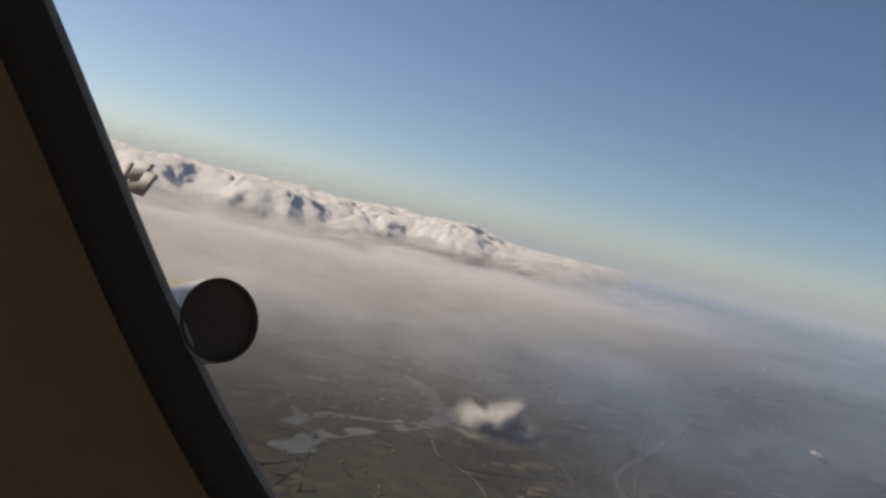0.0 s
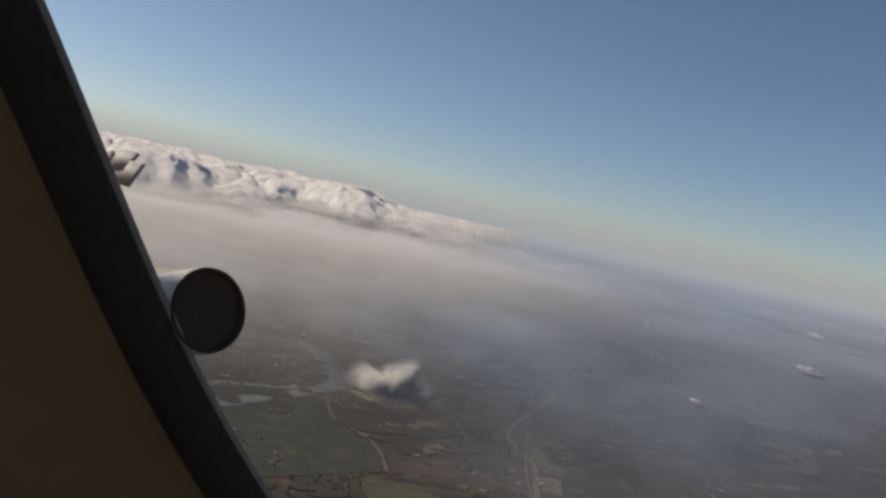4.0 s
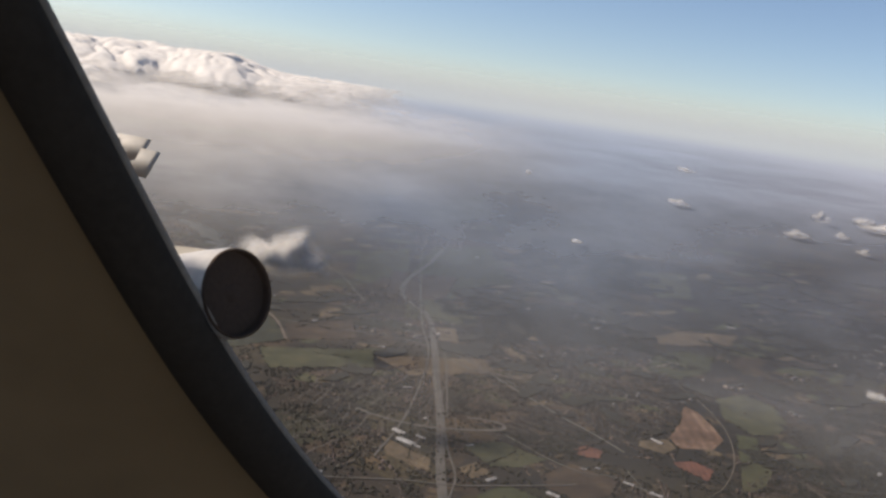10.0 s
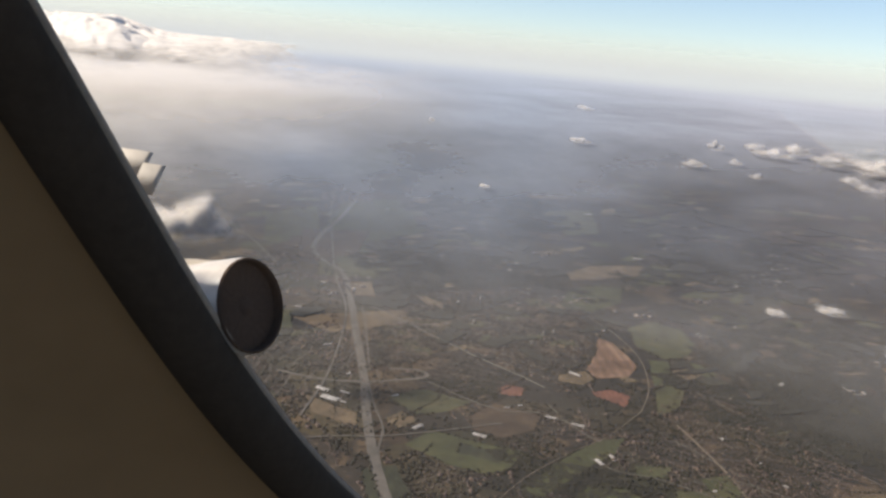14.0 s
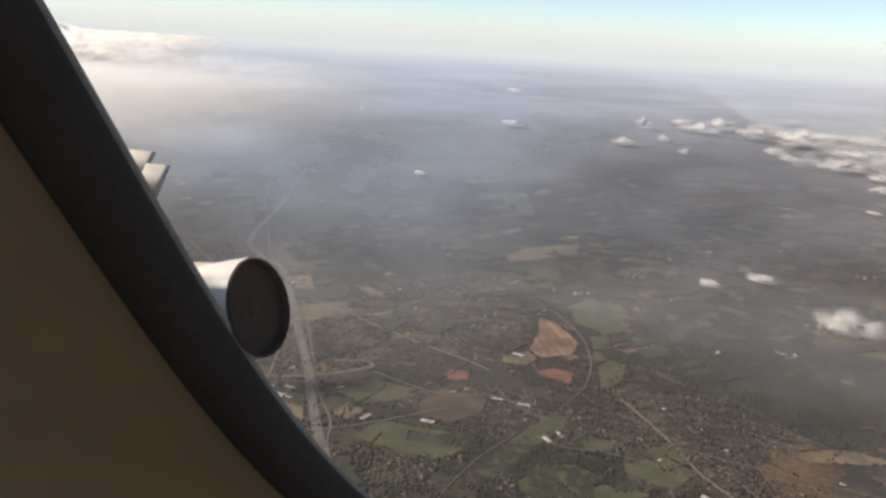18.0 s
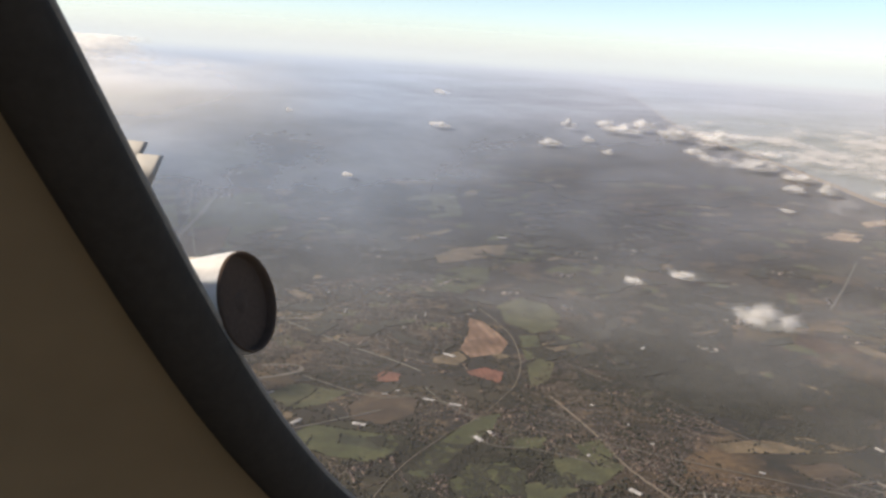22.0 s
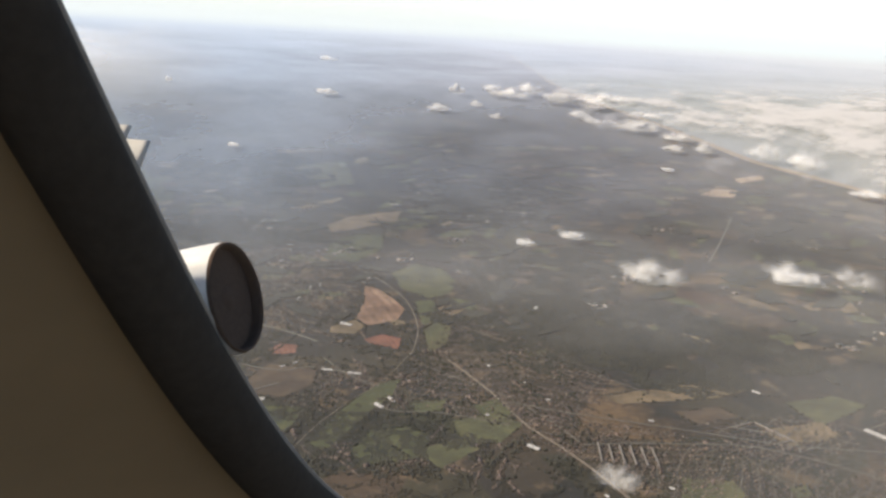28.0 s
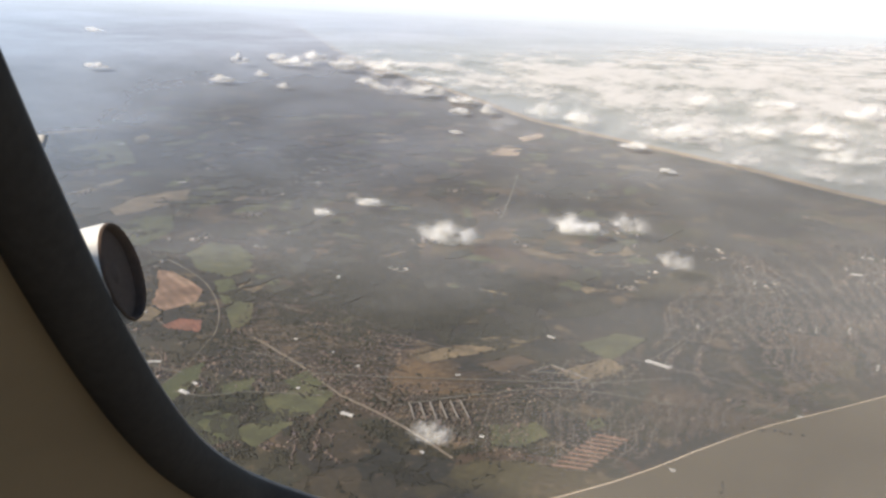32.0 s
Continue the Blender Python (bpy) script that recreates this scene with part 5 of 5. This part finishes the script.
cloud_row([(-27.3, 4.62, 1.55, 0.52, 2, 1), (-27.3, 2.51, 1.25, 0.36, 2, 1), (-21.2, 8.29, 1.30, 0.53, 2, 1), (-17.2, 4.25, 0.61, 0.31, 2, 1), (-44.4, 13.19, 2.67, 1.15, 3, 1),
    (-41.2, 13.94, 2.29, 0.99, 2, 1), (-49.9, 15.18, 4.96, 2.75, 4, 1), (-58.6, 14.13, 4.96, 2.1, 3, 1), (-62.3, 13.68, 3.6, 1.9, 3, 2), (-65.5, 15.69, 3.6, 2.2, 3, 2), (-60.2, 14.22, 2.29, 1.37, 3, 1),
    (-49.4, 28.6, 4.4, 3.1, 3, 2), (-64.4, 9.91, 1.91, 0.53, 2, 1)], 102)
cloud_row([(-38.4, 3.92, 1.52, 0.76, 2, 1), (-40.7, 3.74, 1.81, 0.84, 2, 1), (-39.4, 4.15, 2.54, 0.61, 3, 1), (-42.6, 4.17, 2.18, 0.84, 2, 1), (-44.0, 5.18, 1.67, 0.61, 2, 1), (-44.9, 5.51, 1.45, 0.53, 2, 1),
    (-35.8, 4.07, 1.31, 0.69, 2, 1), (-34.7, 5.32, 1.67, 0.53, 2, 1), (-38.7, 5.64, 1.09, 0.53, 2, 1), (-37.2, 4.92, 0.94, 0.46, 2, 1)], 118)
cloud_row([(-48.0, 5.68, 2.90, 0.84, 3, 1), (-50.4, 6.87, 1.67, 0.69, 2, 1), (-52.3, 6.72, 1.45, 0.84, 2, 1), (-50.6, 6.19, 2.18, 0.53, 2, 1), (-56.1, 6.67, 2.54, 1.15, 3, 1), (-58.0, 6.92, 2.18, 0.69, 2, 1),
    (-45.7, 4.24, 3.26, 0.92, 3, 1), (-48.7, 4.93, 1.45, 0.46, 2, 1), (-50.2, 8.28, 1.45, 0.46, 2, 1)], 128)
cloud_row([(-58.4, 7.02, 2.52, 1.15, 3, 1), (-64.9, 7.43, 4.20, 1.45, 3, 1), (-62.1, 8.46, 2.67, 0.76, 3, 1), (-66.5, 5.35, 2.67, 1.15, 3, 1), (-69.7, 6.86, 3.44, 0.92, 3, 1), (-70.8, 5.23, 3.05, 0.84, 3, 1),
    (-73.6, 6.63, 3.44, 1.07, 3, 1), (-74.0, 7.41, 2.29, 0.84, 3, 1), (-75.1, 7.98, 3.44, 0.99, 3, 1), (-75.9, 5.34, 3.05, 1.15, 3, 1)], 138)


def bumps(p):
    """Round heads with sharp folds between them, at four sizes."""
    h = 0.0
    for f, a in ((0.6, 0.9), (1.5, 0.55), (3.6, 0.31), (8.5, 0.15)):
        d = noise.voronoi(p * f + Vector((f * 3, 0, 0)))[0][0]
        h += a * math.sqrt(max(0.0, 1.0 - min(1.0, d * 1.1) ** 2))
    return h


def cloud_field(name, left0, left1, r0, r1, across, along, height, mat, cover=None):
    """A field of cloud tops between two bearings and two ranges; height gives None where the sky is clear."""
    verts, keep = [], []
    for i in range(along):
        r = r0 * (r1 / r0) ** (i / (along - 1))
        for j in range(across):
            left = left0 + (left1 - left0) * j / (across - 1)
            x, y = -math.sin(radians(left)) * r, math.cos(radians(left)) * r
            z = height(left, r, i / (along - 1), x, y)
            keep.append(z is not None)
            verts.append((x, y, 30.0 if z is None else z))
    faces = []
    for i in range(along - 1):
        for j in range(across - 1):
            q = (i * across + j, i * across + j + 1, (i + 1) * across + j + 1, (i + 1) * across + j)
            if all(keep[k] for k in q):
                faces.append(q)
    me = mesh_of(name, verts, faces, [mat], smooth=True)
    if cover:
        me.attributes.new("cover", "FLOAT", "POINT").data.foreach_set("value", [cover(x, y) for x, y, z in verts])
    return me


def bank_height(left, r, f, x, y, sink=0.6):
    low = haze_height(r)
    p = Vector((x, y, 0)) * (0.055 * 400 / (120 + 0.7 * r))
    p += Vector((noise.noise(p * 1.5 + Vector((9, 0, 0))), noise.noise(p * 1.5 + Vector((0, 9, 0))), 0)) * 0.35
    side = min(1.0, max(0.0, 0.35 * (left + 12) / 12, 0.35 + 0.65 * left / 3.0 if left > 0 else 0.0))
    front = min(1.0, max(0.0, (f - 0.12) / 0.34 + 0.55 * noise.noise(p * 0.22) + 0.35 * noise.noise(p * 0.6)))
    front = front * front * (3 - 2 * front)
    top = 54.0 + 3.0 * min(1.0, r / 700) + 0.5 * side
    z = low - 6 + (top + 6 - low) * front * (0.35 + 0.65 * side) * min(1.0, side * 6) + 10.5 * (bumps(p) - 1.0) * front * (0.2 + 0.8 * side) * (0.5 + r / 1000)
    return z if z > low - sink else None


bank = tagged(new("cloud_bank", cloud_field("cloud_bank", 40, -16, 255, 1250, 430, 250, bank_height, BANK)), "long sunlit bank of white cumulus with grey folds", "cloud")
part("foot_mist", cloud_field("foot_mist", 40, -30, 215, 420, 90, 40, lambda left, r, f, x, y: 22.0 + 44.0 * f, CURTAIN), bank, "bright mist before the foot of the clouds")
part("veil", cloud_field("veil", 40, -16, 255, 1250, 215, 120, lambda *a: None if bank_height(*a, 3.0) is None else bank_height(*a, 3.0) + 1.1, VEIL), bank, "thin mist over the cloud tops")


def deck_cover(x, y):
    """How far inside the cloud layer a place lies: 0 at its edge, 1 well within. It lies over the sea and ends well short of the horizon."""
    r = math.hypot(x, y)
    far = r / (60 - haze_height(r) - 1.6) * 60
    gx, gy = x / r * far, y / r * far
    p = Vector((gx, gy, 0)) * 0.006
    clear = -8 + 64 * min(1.0, max(0.0, (330 - gy) / 200))
    over = min((gx - coast_at(gy) - clear) / 150, (670 - gy) / 220) + 0.55 * noise.noise(p) + 0.35 * noise.noise(p * 2.7) - 0.1
    return max(-0.6, min(1.0, over))


def deck_height(left, r, f, x, y):
    over = deck_cover(x, y)
    if over < -0.5:
        return None
    p = Vector((x, y, 0)) * (0.09 * 250 / (80 + 0.7 * r))
    return haze_height(r) + 1.6 + 1.0 * (bumps(p * 0.6) - 1.2) * max(0.1, over) * (r / 330)


tagged(new("cloud_deck", cloud_field("cloud_deck", -36, -100, 190, 640, 420, 170, deck_height, LAYER, deck_cover)), "broken white cloud layer lying over the sea", "cloud")


def patch_cover(x, y):
    """Thickest in the middle of the patch, torn towards its rim."""
    bearing, r = math.degrees(math.atan2(x, y)), math.hypot(x, y)
    p = Vector((x, y, 0)) * 0.03
    return 1.0 - ((bearing - 46.0) / 17.0) ** 2 - ((r - 160.0) / 36.0) ** 2 + 0.7 * noise.noise(p) + 0.3 * noise.noise(p * 2.6)


def drift_material():
    """Thin mist that lets the land show through."""
    m = cloud_material("drifting_mist", 1.0, tone=(0.58, 0.585, 0.60), keep=0.0, through_light=0.3)
    nt = m.node_tree
    last = [x for x in nt.nodes if x.type == "MIX_SHADER" and x.outputs[0].is_linked and x.outputs[0].links[0].to_node.type == "OUTPUT_MATERIAL"][0]
    cover = nt.nodes.new("ShaderNodeAttribute")
    cover.attribute_name = "cover"
    nt.links.new(smooth_step(nt, maths(nt, "ADD", cover.outputs["Fac"], maths(nt, "MULTIPLY", maths(nt, "SUBTRACT", noise_node(nt, 0.06, 6, 0.6), 0.5), 1.6)), -0.6, 1.3, 0.0, 0.12), last.inputs[0])
    return m


tagged(new("drifting_mist", cloud_field("drifting_mist", -20, -74, 100, 225, 60, 40, lambda left, r, f, x, y: 16.0 + 2.0 * noise.noise((x * 0.05, y * 0.05, 3)), drift_material(), patch_cover)), "thin grey mist drifting low over the woods", "mist")

# ---- aircraft: wing, engine ----
E0 = Vector((-0.0400, 0.7731, 59.8343))  # middle of the engine's mouth
RIGHT, UP, BACK = Vector((0.9282, -0.3666, 0.0642)), Vector((0.0247, 0.2327, 0.9722)), Vector((-0.3713, -0.9008, 0.2250))
BULK = 1.03  # the engine's size against its drawn profile


def lathe(name, profile, origin, axis, mat, steps=64, smooth=True):
    """Turns (along, radius) about the axis."""
    axis = axis.normalized()
    side = axis.cross(Vector((0, 0, 1))).normalized()
    other = axis.cross(side)
    verts, faces, k = [], [], len(profile)
    for i in range(steps):
        a = 2 * math.pi * i / steps
        d = side * math.cos(a) + other * math.sin(a)
        verts += [origin + axis * u * BULK + d * r * BULK for u, r in profile]
    for i in range(steps):
        for j in range(k - 1):
            a, b = i * k + j, ((i + 1) % steps) * k + j
            faces.append((a, b, b + 1, a + 1))
    return mesh_of(name, verts, faces, [mat], smooth=smooth)


def loft(name, loops, mat, closed=True, smooth=True, caps=False):
    k = len(loops[0])
    verts = [v for loop in loops for v in loop]
    faces = []
    for i in range(len(loops) - 1):
        for j in range(k if closed else k - 1):
            faces.append((i * k + j, i * k + (j + 1) % k, (i + 1) * k + (j + 1) % k, (i + 1) * k + j))
    if caps:
        faces += [tuple(range(k))[::-1], tuple(range((len(loops) - 1) * k, len(loops) * k))]
    return mesh_of(name, verts, faces, [mat], smooth=smooth)


AXIS = Vector((0.6839, -0.6679, 0.2938)).normalized()
wing = tagged(new("aircraft_wing"), "pale grey aircraft wing with a jet engine slung below it", "aircraft wing")
nacelle = part("nacelle", lathe("nacelle", [(-0.003, 0.0580), (-0.012, 0.0588), (-0.03, 0.0592), (-0.06, 0.0592), (-0.10, 0.0580), (-0.15, 0.0545), (-0.20, 0.048), (-0.24, 0.042), (-0.245, 0.039)], E0, AXIS, COWL), wing, "smooth pale engine cowling")
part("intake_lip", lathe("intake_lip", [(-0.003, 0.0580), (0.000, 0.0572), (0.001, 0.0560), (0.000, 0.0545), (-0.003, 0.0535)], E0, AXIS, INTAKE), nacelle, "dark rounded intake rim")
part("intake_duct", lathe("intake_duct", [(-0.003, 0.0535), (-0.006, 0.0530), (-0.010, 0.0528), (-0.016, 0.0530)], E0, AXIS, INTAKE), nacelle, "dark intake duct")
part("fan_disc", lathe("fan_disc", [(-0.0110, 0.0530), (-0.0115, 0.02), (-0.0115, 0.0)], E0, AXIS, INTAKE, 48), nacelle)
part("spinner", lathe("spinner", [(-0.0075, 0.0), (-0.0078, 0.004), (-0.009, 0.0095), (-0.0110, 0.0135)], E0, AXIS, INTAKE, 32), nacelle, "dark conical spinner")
side = AXIS.cross(Vector((0, 0, 1))).normalized()
over = AXIS.cross(side)
for i in range(22):
    a = 2 * math.pi * i / 22
    d, t = side * math.cos(a) + over * math.sin(a), side * -math.sin(a) + over * math.cos(a)
    o = E0 - AXIS * 0.0105 * BULK
    pts = [o + (d * a + t * b) * BULK for a, b in ((0.0125, -0.0017), (0.0125, 0.0017), (0.0525, 0.0074), (0.0525, -0.0074))]
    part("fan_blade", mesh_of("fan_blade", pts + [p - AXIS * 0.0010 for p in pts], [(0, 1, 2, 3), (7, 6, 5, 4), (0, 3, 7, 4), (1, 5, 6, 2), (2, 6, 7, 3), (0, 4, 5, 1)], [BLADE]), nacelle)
part("exhaust_cone", lathe("exhaust_cone", [(-0.243, 0.041), (-0.27, 0.028), (-0.30, 0.012), (-0.315, 0.0)], E0, AXIS, BLADE, 32), nacelle)

# pylon from the cowl's top up to the wing
AFT = -AXIS
lo, hi = E0 + (AFT * 0.062 + UP * 0.060) * BULK, E0 + (AFT * 0.26 + UP * 0.078) * BULK
loops = []
for f, h, w in ((0.0, 0.0, 0.002), (0.25, 0.012, 0.008), (0.55, 0.018, 0.011), (1.0, 0.03, 0.012)):
    p = lo.lerp(hi, f)
    s = AXIS.cross(UP).normalized() * w
    loops.append([p - s - UP * 0.03, p + s - UP * 0.03, p + s + UP * h * 0.3, p - s + UP * h * 0.3])
part("pylon", loft("pylon", loops, WING, caps=True, smooth=False), wing, "pale engine pylon")


def slab(name, corners, thick, mat, rows=5):
    """A cambered panel between four corners: leading edge first."""
    a, b, c, d = corners
    n = (b - a).cross(d - a).normalized()
    loops = []
    for i in range(rows * 2 + 1):
        f = i / (rows * 2)
        p, q = a.lerp(d, f), b.lerp(c, f)
        h = n * thick * math.sin(math.pi * min(1.0, f * 0.9 + 0.1))
        loops.append([p + h, q + h, q - h * 0.7, p - h * 0.7])
    return loft(name, loops, mat, caps=True)


def off(r, u, b):
    return E0 + RIGHT * r + UP * u + BACK * b


# the slats' ends stand out past the window's edge, the wing itself lies hidden beside it
SL = (-0.0764, 0.1492, 0.1367)


def tip(r, u, b=0.0):
    return off(SL[0] + r, SL[1] + u, SL[2] + b)


part("slat", slab("slat", (tip(-0.001, 0.020), tip(-0.014, -0.006), tip(-0.062, 0.000, -0.01), tip(-0.050, 0.026, -0.01)), 0.0055, WING), wing, "pale leading-edge slat, drooped")
part("slat", slab("slat", (tip(0.014, 0.006, 0.002), tip(0.000, -0.026, 0.002), tip(-0.050, -0.018, -0.008), tip(-0.038, 0.012, -0.008)), 0.0055, WING), wing, "pale leading-edge slat, drooped")
part("wing_box", slab("wing_box", (tip(-0.045, 0.020, -0.006), tip(-0.055, -0.035, -0.006), tip(-0.42, -0.06, -0.20), tip(-0.40, 0.03, -0.20)), 0.012, WING, 8), wing, "pale grey wing skin")

# ---- cabin: window seal, lining ----
EDGE = [(-0.363, 0.445, 0.382), (-0.328, 0.495, 0.318), (-0.294, 0.538, 0.250), (-0.259, 0.575, 0.180), (-0.223, 0.608, 0.108), (-0.187, 0.640, 0.035), (-0.149, 0.672, -0.041), (-0.100, 0.713, -0.136), (-0.037, 0.764, -0.249), (0.040, 0.825, -0.371), (0.127, 0.888, -0.490), (0.222, 0.941, -0.595), (0.334, 0.980, -0.698)]
REST = [(0.56, 0.90, -0.86), (0.92, 0.62, -1.14), (1.35, 0.15, -1.20), (1.65, -0.40, -0.70), (1.70, -0.60, 0.10), (1.45, -0.55, 0.85), (0.65, 0.00, 1.35), (-0.22, 0.28, 1.02), (-0.41, 0.37, 0.58)]
ring = [Vector((x, y, z + 60)) for x, y, z in EDGE + REST]
k = len(ring)
loop = []
for i in range(k):
    a, b, c, d = ring[i - 1], ring[i], ring[(i + 1) % k], ring[(i + 2) % k]
    for j in range(10):
        f = j / 10
        loop.append(b + 0.5 * f * (c - a + f * (2 * a - 5 * b + 4 * c - d + f * (3 * (b - c) + d - a))))
mid = sum(ring, Vector()) / k
SEAT = Vector((-0.18, -0.23, 60.11))
n = len(loop)


def sweep(name, radius_in, radius_out, start, turns, mat, lift=0.0):
    """A rounded bead round the whole window, lying outward of its edge."""
    loops = []
    for i in range(n + 1):
        p = loop[i % n]
        t = (loop[(i + 1) % n] - loop[i - 1 if i < n else n - 1]).normalized() if i < n else (loop[1] - loop[n - 1]).normalized()
        view = (p - SEAT).normalized()
        out = t.cross(view).normalized()
        if out.dot(p - mid) < 0:
            out = -out
        deep = out.cross(t).normalized()
        if deep.dot(view) < 0:
            deep = -deep
        q = p + out * (start + radius_in) + deep * lift
        loops.append([q + out * radius_in * math.cos(2 * math.pi * j / turns) + deep * radius_out * math.sin(2 * math.pi * j / turns) for j in range(turns)])
    return loft(name, loops, mat)


lining = tagged(new("cabin_window"), "black rubber window seal in a dim beige cabin wall", "aircraft window", kind="structure")
part("window_seal", sweep("window_seal", 0.037, 0.032, 0.005, 24, GASKET), lining, "thick black rubber window seal")
# strip added along the seal to carry its painted edge glow
part("seal_glow_strip", sweep("seal_glow_strip", 0.0065, 0.0095, -0.001, 14, SEAL_GLOW, 0.008), lining, "thin pale strip painted as the glow on the seal's edge")
# the lining runs outward from the seal; unseen rows close round and behind the seat to shade it
rows = []
for grow, back in ((1.0, 0.0), (1.08, 0.01), (1.3, 0.06), (1.8, 0.22), (2.5, 0.7), (2.7, 1.5)):
    lp = []
    for i in range(n):
        p = loop[i]
        view = (p - SEAT).normalized()
        t = (loop[(i + 1) % n] - loop[i - 1]).normalized()
        out = t.cross(view).normalized()
        if out.dot(p - mid) < 0:
            out = -out
        q = p + out * 0.060 + view * 0.018
        lp.append(mid + (q - mid) * grow + Vector((-0.25, -1.0, 0.0)).normalized() * back)
    rows.append(lp)
part("cabin_lining", loft("cabin_lining", rows, PANEL), lining, "beige moulded cabin lining")

# the outer pane, with the brown reflection glare painted on it
span = [[mid + (p - mid) * s for p in loop] for s in (1.0, 0.75, 0.5, 0.25, 0.02)]
part("window_pane", loft("window_pane", span, GLARE), lining, "clear acrylic pane with a painted brown glare")
